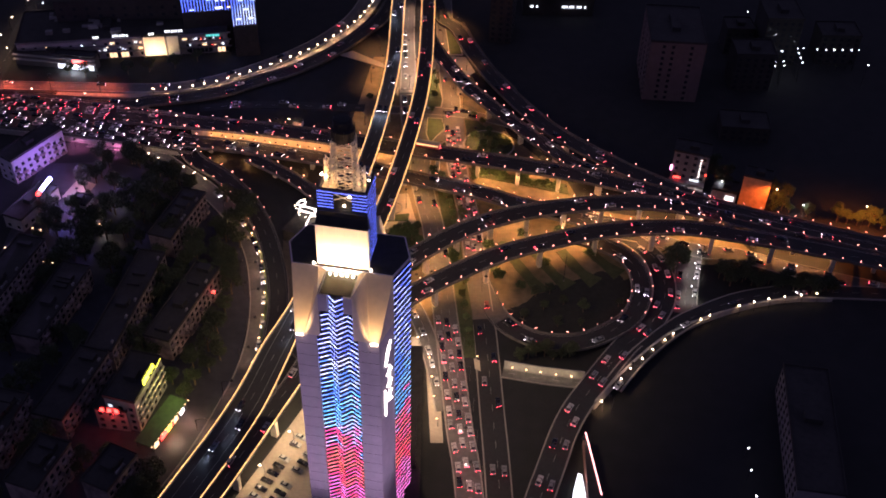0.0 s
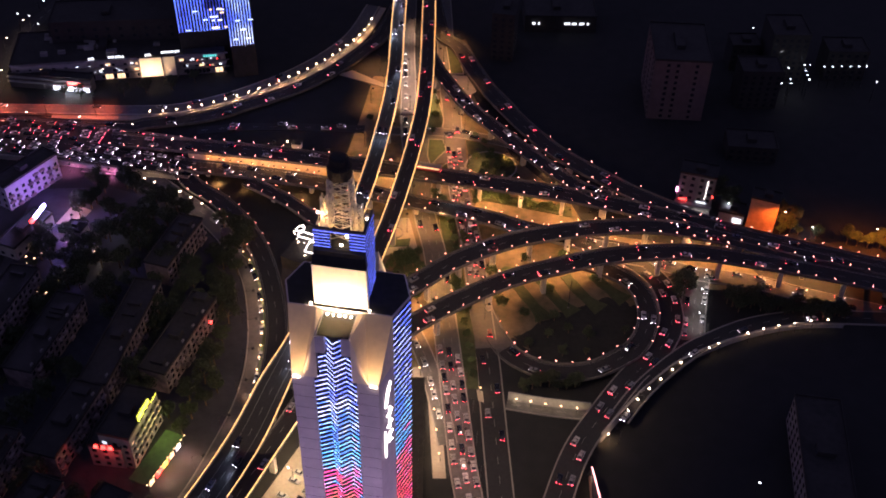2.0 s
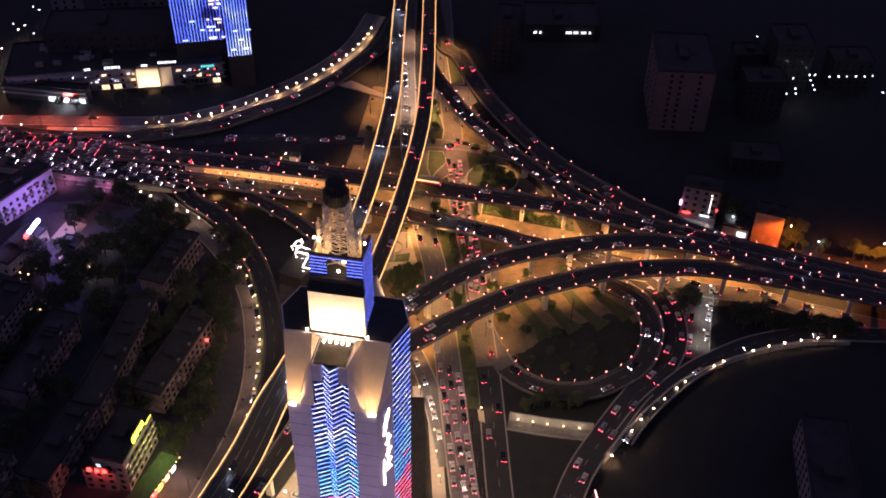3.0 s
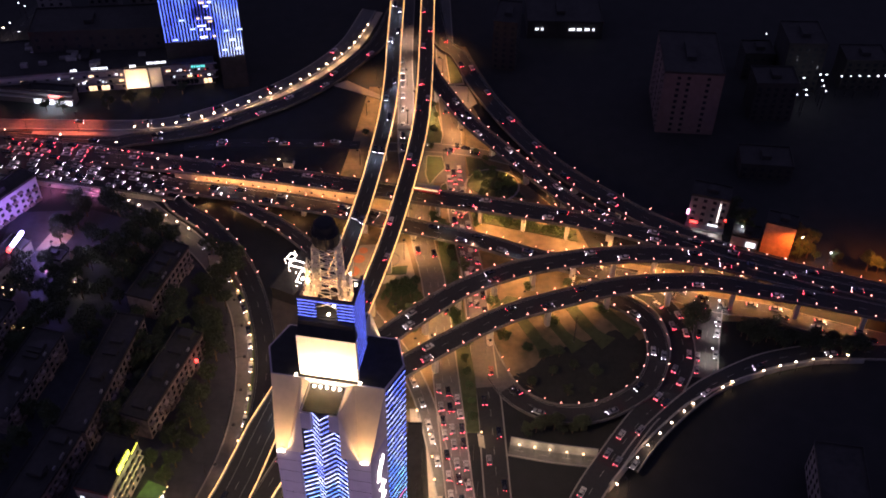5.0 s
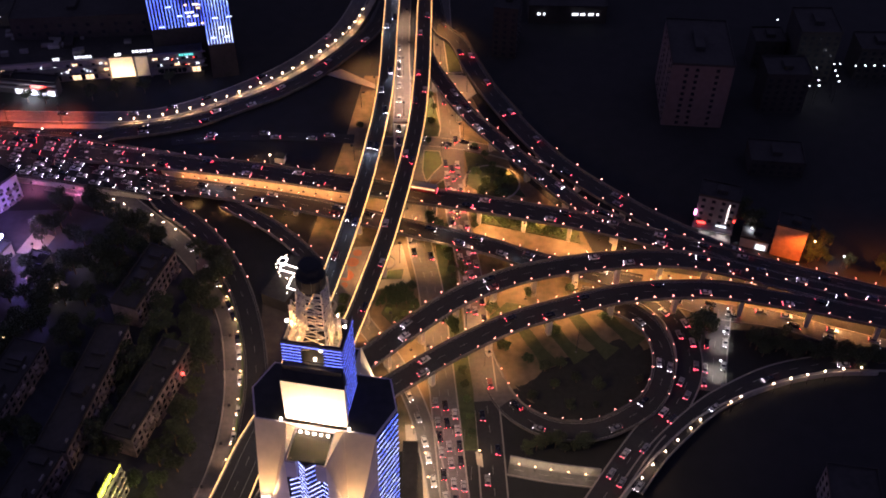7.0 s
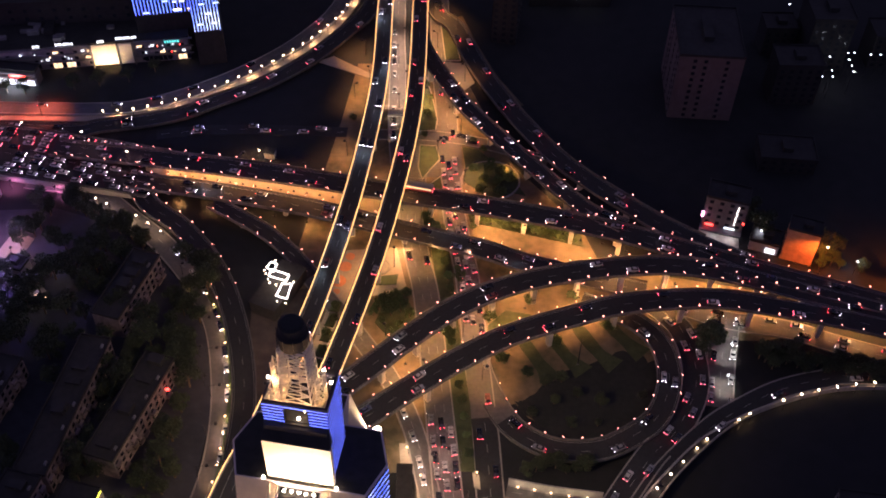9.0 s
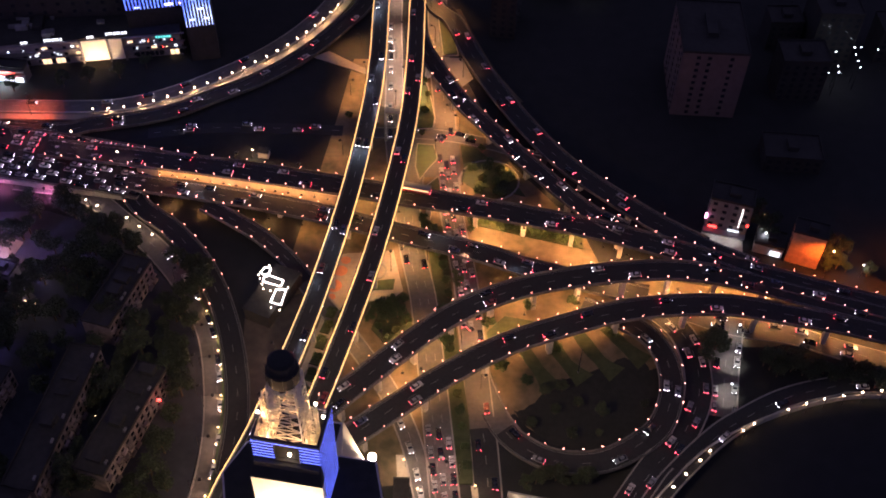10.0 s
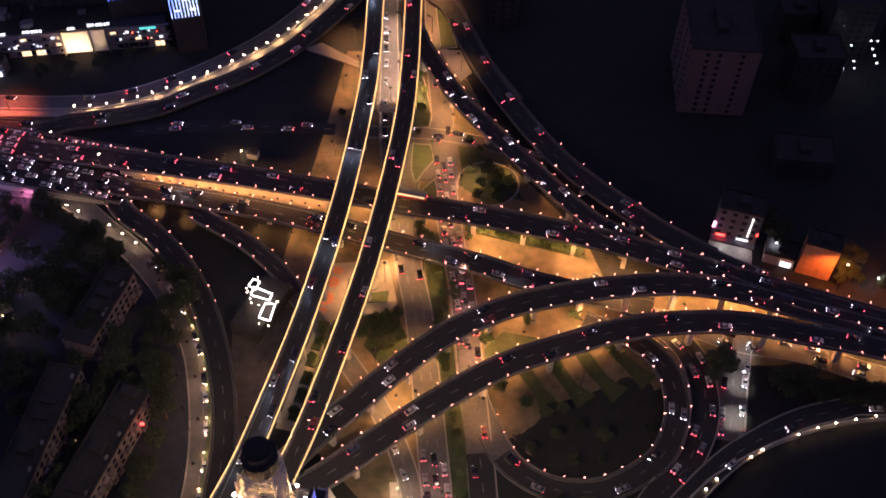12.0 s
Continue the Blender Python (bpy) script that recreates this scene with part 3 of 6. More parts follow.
# light lines on the folded panels
def line_glow():
    m = glow("tower_light_lines", (0.1, 0.2, 1.0), 2.1)
    nt = m.node_tree
    b = nt.nodes["Principled BSDF"]
    geo = nt.nodes.new("ShaderNodeNewGeometry")
    sep = nt.nodes.new("ShaderNodeSeparateXYZ")
    noise_n = nt.nodes.new("ShaderNodeTexNoise")
    noise_n.inputs["Scale"].default_value, noise_n.inputs["Detail"].default_value = 0.24, 6
    wide = nt.nodes.new("ShaderNodeMath")
    wide.operation, wide.inputs[1].default_value, wide.inputs[2].default_value = "MULTIPLY_ADD", 70.0, -35.0
    add = nt.nodes.new("ShaderNodeMath")
    add.operation = "ADD"
    rng = nt.nodes.new("ShaderNodeMapRange")
    rng.inputs[1].default_value, rng.inputs[2].default_value = 15, 105
    ramp = nt.nodes.new("ShaderNodeValToRGB")
    e = ramp.color_ramp.elements
    e[0].position, e[0].color = 0.0, (1.0, 0.25, 0.75, 1)
    e[1].position, e[1].color = 1.0, (0.1, 0.16, 1.0, 1)
    for p, c in ((0.07, (1.0, 0.12, 0.5, 1)), (0.14, (1.0, 0.02, 0.06, 1)), (0.2, (1.0, 0.22, 0.05, 1)), (0.26, (1.0, 0.03, 0.1, 1)), (0.33, (1.0, 0.1, 0.3, 1)), (0.38, (0.7, 0.55, 1.0, 1)), (0.43, (0.02, 0.4, 1.0, 1)), (0.5, (0.35, 0.7, 1.0, 1)), (0.56, (0.03, 0.16, 1.0, 1)), (0.64, (0.2, 0.34, 1.0, 1)), (0.7, (0.75, 0.8, 1.0, 1)), (0.76, (0.05, 0.1, 1.0, 1)), (0.87, (0.45, 0.5, 1.0, 1))):
        n = e.new(p)
        n.color = c
    nt.links.new(geo.outputs["Position"], noise_n.inputs["Vector"])
    nt.links.new(geo.outputs["Position"], sep.inputs[0])
    nt.links.new(noise_n.outputs["Fac"], wide.inputs[0])
    nt.links.new(wide.outputs[0], add.inputs[0])
    nt.links.new(sep.outputs["Z"], add.inputs[1])
    nt.links.new(add.outputs[0], rng.inputs[0])
    nt.links.new(rng.outputs[0], ramp.inputs["Fac"])
    nt.links.new(ramp.outputs["Color"], b.inputs["Emission Color"])
    return m


LED_LINES = line_glow()
FOLD = [(-5.4, -8.1), (-4.3, -7.5), (-2.5, -6.5), (-2.05, -6.92), (0.0, -8.8), (2.05, -6.92), (2.5, -6.5), (4.3, -7.5), (5.4, -8.1)]


def strip_band(bm, path, z, h=0.34, out=0.08):
    """One bent bar of light along a folded wall."""
    rows = []
    for i, (x, y) in enumerate(path):
        a, b = path[max(0, i - 1)], path[min(len(path) - 1, i + 1)]
        d = Vector((b[0] - a[0], b[1] - a[1], 0)).normalized()
        n = Vector((d.y, -d.x, 0)) * out
        p = Vector((x, y, z))
        up = Vector((0, 0, h))
        rows.append([bm.verts.new(c) for c in (p, p + n, p + n + up, p + up)])
    for a, b in zip(rows, rows[1:]):
        for k in range(4):
            bm.faces.new((a[k], b[k], b[(k + 1) % 4], a[(k + 1) % 4]))
    bm.faces.new(rows[0])
    bm.faces.new(rows[-1][::-1])


for sgn in (1, -1):
    panel = part("light_panel", bmesh.new(), BLUE_GLASS, tower, "dark folded panel with glowing light lines")
    bm = bmesh.new()
    for half, z0, z1 in ((5.4, 0, 89.5), (4.3, 89.5, 97.6), (2.05, 97.6, 103.7)):
        path = [(u, v) for u, v in FOLD if -half - 0.01 <= u <= half + 0.01]
        if sgn < 0:
            path = [(-u, 2 * CV - v) for u, v in path]
        rear = -6.22 if sgn > 0 else 2 * CV + 6.22
        back = [(path[-1][0], rear), (path[0][0], rear)]
        prism(bm, path + back, z0, z1)
    bm.to_mesh(panel.data)
    bm.free()
    if sgn > 0:
        z = 6.0
        while z < 103.4:
            half = 5.4 if z < 89 else (4.3 if z < 97 else 2.05)
            bm = bmesh.new()
            strip_band(bm, [(u, v) for u, v in FOLD if -half - 0.01 <= u <= half + 0.01], z, 0.2, 0.05)
            part("light_line", bm, LED_LINES, panel)
            z += 1.72
for sgn in (1, -1):
    path = [(13.3, 0.0), (16.2, CV), (13.3, 2 * CV)] if sgn > 0 else [(-13.3, 2 * CV), (-16.2, CV), (-13.3, 0.0)]
    panel = part("side_light_panel", prism(bmesh.new(), [(p[0] + sgn * 0.05, p[1]) for p in path] + [(sgn * 12.5, path[-1][1]), (sgn * 12.5, path[0][1])], 3, 105), BLUE_GLASS, tower, "dark side panel with glowing light lines")
    z = 5.0
    while sgn > 0 and z < 104.6:
        bm = bmesh.new()
        strip_band(bm, [(p[0] + sgn * 0.05, p[1]) for p in path], z, 0.17, 0.04)
        part("light_line", bm, LED_LINES, panel)
        z += 2.1

# joints of the stone cladding
for sgn in (1, -1):
    for z in np.arange(8, 88, 4.3):
        bm = bmesh.new()
        a = -8.52
        strip_band(bm, [(sgn * 5.62, a), (sgn * 11.2, a)] if sgn > 0 else [(-11.2, a), (-5.62, a)], z, 0.1, 0.01)
        part("stone_joint", bm, DARK_ROOF, tower)

# crown
crown = part("crown", boxm(-6.0, 6.0, 2.2, 12.6, 105.64, 122.4), DARK_ROOF, tower, "dark block on the roof")
part("lit_wall", boxm(-6.7, 6.8, 1.0, 2.19, 105.64, 118.6), PALE, tower, "pale wall washed by floodlights")
bm = bmesh.new()
lo = [bm.verts.new(p) for p in ((-6.7, 1.0, 118.602), (6.8, 1.0, 118.602), (6.8, 3.3, 118.602), (-6.7, 3.3, 118.602))]
hi = [bm.verts.new(p) for p in ((-6.3, 3.0, 122.6), (6.2, 3.0, 122.6), (6.2, 3.3, 122.6), (-6.3, 3.3, 122.6))]
bm.faces.new(lo[::-1])
bm.faces.new(hi)
for k in range(4):
    bm.faces.new((lo[k], lo[(k + 1) % 4], hi[(k + 1) % 4], hi[k]))
part("dark_band", bm, DARK_ROOF, tower, "dark sloping band above the lit wall")
part("crown_floor", boxm(-6.0, 6.0, 3.8, 12.1, 122.402, 122.6), DARK_ROOF, tower, "dark roof floor inside the light screen")
bm = bmesh.new()
box(bm, -6.3, -2.2, 3.3, 3.8, 122.6, 128.6)
box(bm, 2.4, 6.2, 3.3, 3.8, 122.6, 128.6)
box(bm, -2.2, 2.4, 3.3, 3.8, 127.3, 128.6)
box(bm, 5.75, 6.2, 3.802, 12.1, 122.6, 128.6)
box(bm, -6.3, -5.85, 3.802, 12.1, 122.6, 128.6)
box(bm, -6.3, 6.2, 12.102, 12.6, 122.6, 127.0)
part("light_screen", bm, BLUE_GLASS, tower, "dark glass screen with blue light lines")
for z in np.arange(122.9, 128.6, 0.95):
    for a, b in (((-6.3, -2.3), (2.5, 6.2)) if z < 127 else ((-6.3, 6.2),)):
        bm = bmesh.new()
        strip_band(bm, [(a, 3.28), (b, 3.28)], z, 0.1, 0.06)
        part("light_line", bm, LED_BLUE, tower)
for z in np.arange(106.4, 128.6, 1.85):
    bm = bmesh.new()
    strip_band(bm, [(6.27, 3.0), (6.27, 12.6)], z, 0.085, 0.03)
    part("light_line", bm, LED_BLUE, tower)
part("side_screen", boxm(6.202, 6.26, 3.3, 12.6, 105.7, 128.6), BLUE_GLASS, tower, "dark side screen with blue light lines")

# lattice mast
def lattice(cx, cy, w0, w1, z0, z1, bays, r):
    bm = bmesh.new()
    cs = []
    for i in range(bays + 1):
        k = i / bays
        w, z = w0 + (w1 - w0) * k, z0 + (z1 - z0) * k
        cs.append([Vector((cx + sx * w, cy + sy * w, z)) for sx, sy in ((-1, -1), (1, -1), (1, 1), (-1, 1))])
    for a, b in zip(cs, cs[1:]):
        for j in range(4):
            rod(bm, a[j], b[j], r * 1.5, n=4)
            rod(bm, a[j], a[(j + 1) % 4], r, n=4)
            rod(bm, a[j], b[(j + 1) % 4], r * 0.8, n=4)
            rod(bm, a[(j + 1) % 4], b[j], r * 0.8, n=4)
    return bm


def mast_corners(k):
    w = 2.9 - 0.4 * k
    return [Vector((-0.6 + sx * w, 9.2 + sy * w, 122.6 + 17.4 * k)) for sx, sy in ((-1, -1), (1, -1), (1, 1), (-1, 1))]


mast = part("mast", rod(bmesh.new(), (-0.6, 9.2, 122.6), (-0.6, 9.2, 139.9), 0.09, 0.07, 8), STEEL, tower, "pale steel lattice mast lit from below")
for j in range(4):
    part("mast_leg", rod(bmesh.new(), mast_corners(0)[j], mast_corners(1)[j], 0.18, 0.15, 5), STEEL, mast)
for i in range(7):
    lo, hi = mast_corners(i / 7), mast_corners((i + 1) / 7)
    for j in range(4):
        part("crossbar", rod(bmesh.new(), hi[j], hi[(j + 1) % 4], 0.14, n=4), STEEL, mast)
        part("brace", rod(bmesh.new(), lo[j], hi[(j + 1) % 4], 0.13, n=4), STEEL, mast)
        part("brace", rod(bmesh.new(), lo[(j + 1) % 4], hi[j], 0.13, n=4), STEEL, mast)
part("mast_drum", lathe(bmesh.new(), [(2.2, 139.8), (2.8, 140.0), (2.95, 141.4), (2.9, 143.0), (2.4, 143.4), (2.3, 145.4), (1.8, 145.9), (0.3, 146.0)], 24, Matrix.Translation((-0.6, 9.2, 0))), material("matt_black_paint", (0.012, 0.012, 0.013), 0.9, vary=0.3, scale=1.5), mast, "black drum on top of the mast")
for i in range(10):
    a = i * math.pi / 5
    part("drum_rail", rod(bmesh.new(), (-0.6 + 3.05 * math.cos(a), 9.2 + 3.05 * math.sin(a), 140.0), (-0.6 + 3.05 * math.cos(a), 9.2 + 3.05 * math.sin(a), 143.8), 0.06, n=4), BLACK_STEEL, mast)
for cx, cy, z1 in ((-4.8, 9.4, 133.5), (3.6, 9.0, 132.0), (-4.3, 5.6, 128.5), (4.2, 6.0, 127.5)):
    part("side_mast", lattice(cx, cy, 0.85, 0.75, 122.6, z1, 5, 0.11), STEEL, tower, "slim steel lattice mast")
for u, v, z in ((-6.4, 8.6, 128.8), (3.4, 12.3, 128.4), (5.0, 11.0, 126.6), (-3.6, 4.4, 127.0), (1.6, 4.4, 126.0), (-7.4, 0.3, 106.3), (7.4, 0.3, 106.3), (0.2, 4.2, 123.2), (2.6, 4.6, 125.6)):
    part("flood_lamp", lathe(bmesh.new(), [(0.12, 0), (0.28, 0.14), (0.3, 0.36), (0.12, 0.5)], 10, Matrix.Translation((u, v, z - 0.3))), FLOOD, tower, "bright floodlight")
for u in (-3.0, -1.5, 0.0, 1.5, 3.0):
    part("wall_flood", lathe(bmesh.new(), [(0.12, 0), (0.27, 0.12), (0.28, 0.32), (0.1, 0.46)], 10, Matrix.Translation((u, -0.9, 104.2))), FLOOD, tower, "bright floodlight")
for s in (1, -1):
    for v in (-8.9, 2 * CV + 8.9):
        for du in (-0.6, 0.0, 0.6):
            part("facet_flood", lathe(bmesh.new(), [(0.12, 0), (0.24, 0.12), (0.24, 0.32), (0.1, 0.42)], 8, Matrix.Translation((s * 9.9 + du, v, 88.7))), FLOOD, tower, "bright floodlight")


def tower_place(u, v, z):
    return TOWER @ Vector((u, v, z))


for u in (-4.5, -1.5, 1.5, 4.5):
    spot_lamp("wall_light", tower_place(u, -1.2, 105.2), tower_place(u * 0.8, 1.0, 109), 4200, WARM, 120)
for s in (1, -1):
    spot_lamp("facet_light", tower_place(s * 10.2, -12.6, 86.2), tower_place(s * 9.2, -3.0, 101), 7000, (1.0, 0.62, 0.27), 46)
    spot_lamp("facet_light", tower_place(s * 10, 2 * CV + 11.0, 88.3), tower_place(s * 8.8, 2 * CV + 3, 98), 30000, (1.0, 0.76, 0.45), 70)
spot_lamp("mast_light", tower_place(-0.6, 9.2, 123.0), tower_place(-0.6, 9.2, 150), 3400, (1.0, 0.54, 0.22), 150)
for u in (-5.2, 4.6):
    spot_lamp("mast_light", tower_place(u, 4.3, 123.2), tower_place(-0.6, 9.2, 134), 7600, (1.0, 0.54, 0.22), 90)
point_lamp("mast_light", tower_place(4.6, 10.4, 127.8), 600, (1.0, 0.58, 0.25), 0.4)
point_lamp("mast_light", tower_place(-5.3, 8.6, 128.4), 600, (1.0, 0.58, 0.25), 0.4)
# Added lights inside the rear shell brighten its visible inner side; no fixtures.
for s in (1, -1):
    point_lamp("back_light", tower_place(s * 9.6, 19.5, 94.5), 9000, (1.0, 0.76, 0.45), 0.4)
# Lamp body made larger than needed, to stand for the glare around it.
back_flood = part("back_flood", lathe(bmesh.new(), [(0.3, 0), (0.86, 0.3), (0.92, 0.95), (0.3, 1.35)], 14, Matrix.Translation((9.8, 24.9, 89.6))), FLOOD, tower, "bright floodlight, enlarged for its glare")
spot_lamp("back_light", tower_place(9.8, 26.4, 91.5), tower_place(4, 60, 10), 80000, (1.0, 0.72, 0.42), 110, 0.5)
for u in (-34, 34):
    spot_lamp("facade_light", tower_place(u, -62, 10), tower_place(u * 0.1, -8, 52), 24000, (0.86, 0.66, 1.0), 60, 1.0)
spot_lamp("facade_light", tower_place(60, -30, 14), tower_place(12, 0, 60), 15000, (0.86, 0.66, 1.0), 60, 1.0)

# white sign strokes on the grey side wall of the tower
def side_wall(k, z, out=0.12):
    """A place on the side wall of the front wing: k from its front edge (0) to its back edge (1)."""
    a, b = Vector((11.2, -8.5, z)), Vector((13.3, 0.0, z))
    n = Vector((8.5, -2.1, 0)).normalized()
    return a.lerp(b, k) + n * out


def stroke(bm, k0, z0, k1, z1, w):
    d = Vector((k1 - k0, (z1 - z0) / 8.7, 0)).normalized()
    w = w * 0.45
    px, pz = -d.y * w / 8.7, d.x * w
    ring = [(k0 + px, z0 + pz), (k0 - px, z0 - pz), (k1 - px, z1 - pz), (k1 + px, z1 + pz)]
    lo = [bm.verts.new(side_wall(k, z, 0.05)) for k, z in ring]
    hi = [bm.verts.new(side_wall(k, z, 0.35)) for k, z in ring]
    bm.faces.new(hi)
    for i in range(4):
        bm.faces.new((lo[i], lo[(i + 1) % 4], hi[(i + 1) % 4], hi[i]))


wall_sign = part("wall_sign", (lambda b: (stroke(b, 0.42, 80.2, 0.62, 83.8, 0.95), b)[1])(bmesh.new()), WHITE_SIGN, tower, "white glowing sign of plain shapes on the side wall")
for k0, z0, k1, z1, w in ((0.36, 77.6, 0.5, 82.0, 1.3), (0.62, 83.0, 0.7, 86.8, 0.5), (0.58, 70.6, 0.62, 75.2, 0.9), (0.42, 72.0, 0.78, 72.6, 0.5), (0.58, 64.4, 0.62, 69.0, 1.0), (0.44, 66.0, 0.78, 67.0, 0.5), (0.58, 57.6, 0.6, 62.4, 0.9), (0.46, 60.6, 0.78, 61.4, 0.5), (0.46, 58.4, 0.76, 57.0, 0.5), (0.3, 52.4, 0.3, 65.5, 0.6)):
    bm = bmesh.new()
    stroke(bm, k0, 84.8 - (86.8 - z0) * 0.79, k1, 84.8 - (86.8 - z1) * 0.79, w * 0.62)
    part("sign_stroke", bm, WHITE_SIGN, wall_sign)


# ---- lights of the streets ----
def street_lamp(x, y, z, h, watts, colour, head, label, group, reach=1.6, toward=0.0, hood=False, cone=0):
    """A pole with an arm and a shining head; its light hangs under the head."""
    ob = thing("street_lamp", label, "street lamp", group, at=pose(x, y, z, 0, 0, toward))
    bm = bmesh.new()
    rod(bm, (0, 0, -0.3), (0, 0, h * 0.9), 0.13, 0.08)
    rod(bm, (0, 0, h * 0.9), (reach * 0.7, 0, h), 0.08, 0.06)
    part("pole", bm, BLACK_STEEL, ob)
    part("lamp_head", lathe(bmesh.new(), [(0.12, -0.1), (0.3, 0.0), (0.33, 0.12), (0.15, 0.28)], 8, Matrix.Translation((reach, 0, h))), head, ob, "shining lamp head")
    if hood:
        part("hood", lathe(bmesh.new(), [(0.62, -0.02), (0.66, 0.1), (0.5, 0.42), (0.2, 0.5)], 8, Matrix.Translation((reach, 0, h))), BLACK_STEEL, ob, "dark lamp hood")
    if watts:
        place = ob.matrix_world @ Vector((reach, 0, h - 0.5))
        if cone:
            spot_lamp("street_light", place, place - Vector((0, 0.01, 5)), watts, colour, cone, 0.4)
        else:
            point_lamp("street_light", place, watts, colour, 0.4)
    return ob


SOFFIT_CASE = bm_mesh("housing", boxm(-0.5, 0.5, -0.32, 0.32, 0.0, 0.3, None, 0.7))
SOFFIT_CASE.materials.append(BLACK_STEEL)
SOFFIT_LENS = bm_mesh("lens", boxm(-0.35, 0.35, -0.2, 0.2, -0.08, -0.004))
SOFFIT_LENS.materials.append(LAMP_SMALL)
SOFFIT_ROD = bm_mesh("hanger", rod(bmesh.new(), (0, 0, 0.3), (0, 0, 1.6), 0.05, n=5))
SOFFIT_ROD.materials.append(BLACK_STEEL)


def under_light(x, y, z, watts=3800, colour=SODIUM, cone=0):
    """A small sodium lamp that hangs under a deck."""
    ob = thing("soffit_lamp", "small golden lamp in a dark housing under the viaduct", "lamp", "lamps under the viaducts", at=pose(x, y, z + 0.3))
    part("housing", SOFFIT_CASE, None, ob, "dark steel housing")
    part("lens", SOFFIT_LENS, None, ob, "golden glowing lens")
    part("hanger", SOFFIT_ROD, None, ob)
    if cone:
        spot_lamp("sodium_light", (x, y, z - 0.2), (x, y + 0.02, 0), watts, colour, cone, 0.5)
    else:
        point_lamp("sodium_light", (x, y, z - 0.2), watts, colour, 0.5)


for x, y, w in ((18, 311, 1500), (36, 324.5, 2600), (55, 329.5, 2600)):
    under_light(x, y, 8.0, w, SODIUM, 140)
for x, y in ((24, 369.5), (38, 365.5), (52, 361.5), (66, 357)):
    under_light(x, y, 6.4, 2400, SODIUM, 160)
for x, y, z in ((-9.5, 377, 13.6), (-13.5, 364, 13.4)):
    under_light(x, y, z, 1300)
for name, lo, hi, gap, drop, watts in (("crossing_north", 128, 330, 17, 3.0, 5300), ("crossing_south", 8, 120, 13, 2.6, 2900), ("ramp_upper", 48, 190, 18, 4.0, 5900), ("ramp_lower", 58, 240, 19, 4.0, 2600), ("slip_road", 40, 130, 20, 3.0, 2400)):
    line, width = LINES[name]
    s = lo
    while s < min(hi, line.length):
        place, way, side = line.at(s)
        off = width / 2 + 0.9
        p = place - side * off if (int(s / gap) % 2 or name == "ramp_lower") else place + side * off
        if (name == "crossing_north" and p.x > 55) or (name == "crossing_south" and p.x < -20):
            p = place - side * off if (place - side * off).y < place.y else place + side * off
        aimed = p.x > 92 and "lower" in name
        under_light(p.x, p.y, place.z - drop, watts * (0.55 if aimed else 0.3 if p.x < -32 and name == "crossing_south" else 1.0), SODIUM, 104 if aimed else (118 if name in ("slip_road", "ramp_lower") else 160 if p.x < -15 else 140))
        s += gap
# Many of these poles are added to light the ground; hoods hide the heads.
for x, y, w in ((-8, 395, 7000), (5.5, 411, 6000), (2, 442, 7500), (-8, 452, 8000), (15, 424, 6000), (17, 458, 2200), (16, 394, 4000), (-24, 455, 3800), (5, 482, 7000), (-8, 485, 6000), (3, 505, 6000), (-10, 512, 4500), (-12, 470, 6500), (-11, 440, 6000), (-27, 476, 6000), (-10, 350, 4200), (-22, 345, 4200), (-27, 318, 3500), (3, 355, 3400), (21, 300, 2600), (2, 300, 2000), (-12, 318, 1700), (-30, 446, 3800), (-31, 410, 3000), (-45, 395, 2500), (-72, 400, 2200), (14, 494, 1200)):
    street_lamp(x, y, 0.1, 9.0, w, (1.0, 0.62, 0.38) if -14 < x < -7 and y > 435 else SODIUM, LAMP_WARM, "tall steel street lamp with a golden light", "golden street lamps", toward=random.uniform(0, 360), hood=True, cone=132)
for i, s in enumerate(np.arange(196, 335, 5.6)):
    place, way, side = LINES["lamp_road"][0].at(s)
    p = place + side * 5.3
    street_lamp(p.x, p.y, 0.5, 3.2, 800 if i % 2 else 0, (1.0, 0.6, 0.3), LAMP_ROW, "low warm lamp on a curved retaining wall", "wall lamps", 0.3, cone=125)
for x, y in ((-124.8, 381.4), (-120, 378.6), (-107.7, 372.5), (-102.4, 368.5), (-97, 364.5)):
    street_lamp(x, y, 0, 3.0, 150, (1.0, 0.68, 0.4), LAMP_WARM, "street lamp on a dark kerb among trees", "lamps of the curved street", 0.8, 230)
for x, y in ((150.8, 298), (144.4, 297.2), (137.8, 296), (131.3, 294.6), (125.2, 292.8), (118.8, 290.4), (106.7, 285), (102.8, 282.6), (91.2, 275.2), (87.5, 271.8), (82.5, 267), (77.9, 262.5), (73, 257.5), (69, 252.5), (61, 242)):
    street_lamp(x + 0.8, y - 1.0, 0.0, 4.4, 120 if x > 100 else 620, (1.0, 0.6, 0.3), LAMP_WARM, "low warm lamp along an outer wall", "outer wall lamps", 0.9, 120, cone=100)
for x, y in ((126.5, 364.5), (158.5, 349.5)):
    street_lamp(x, y, 0, 6.0, 260, COOL, LAMP_COOL, "small cool white lamp beside the road", "cool lamps", 0.5, 90)
for x, y in ((143.3, 351.7), (177.9, 341.6)):
    street_lamp(x + 1, y - 5, 0, 16.0, 9000 if x < 150 else 16000, (1.0, 0.24, 0.03), LAMP_WARM, "tall street lamp with a strong orange light", "orange street lamps", 1.0, 90, cone=150)
for x, y in ((107, 322), (103.5, 311), (100, 298)):
    street_lamp(x + 4.5, y, 0, 7.0, 1100, (1.0, 0.94, 0.8), LAMP_COOL, "street lamp with a white light", "white street lamps", 2.6, 180, cone=90)
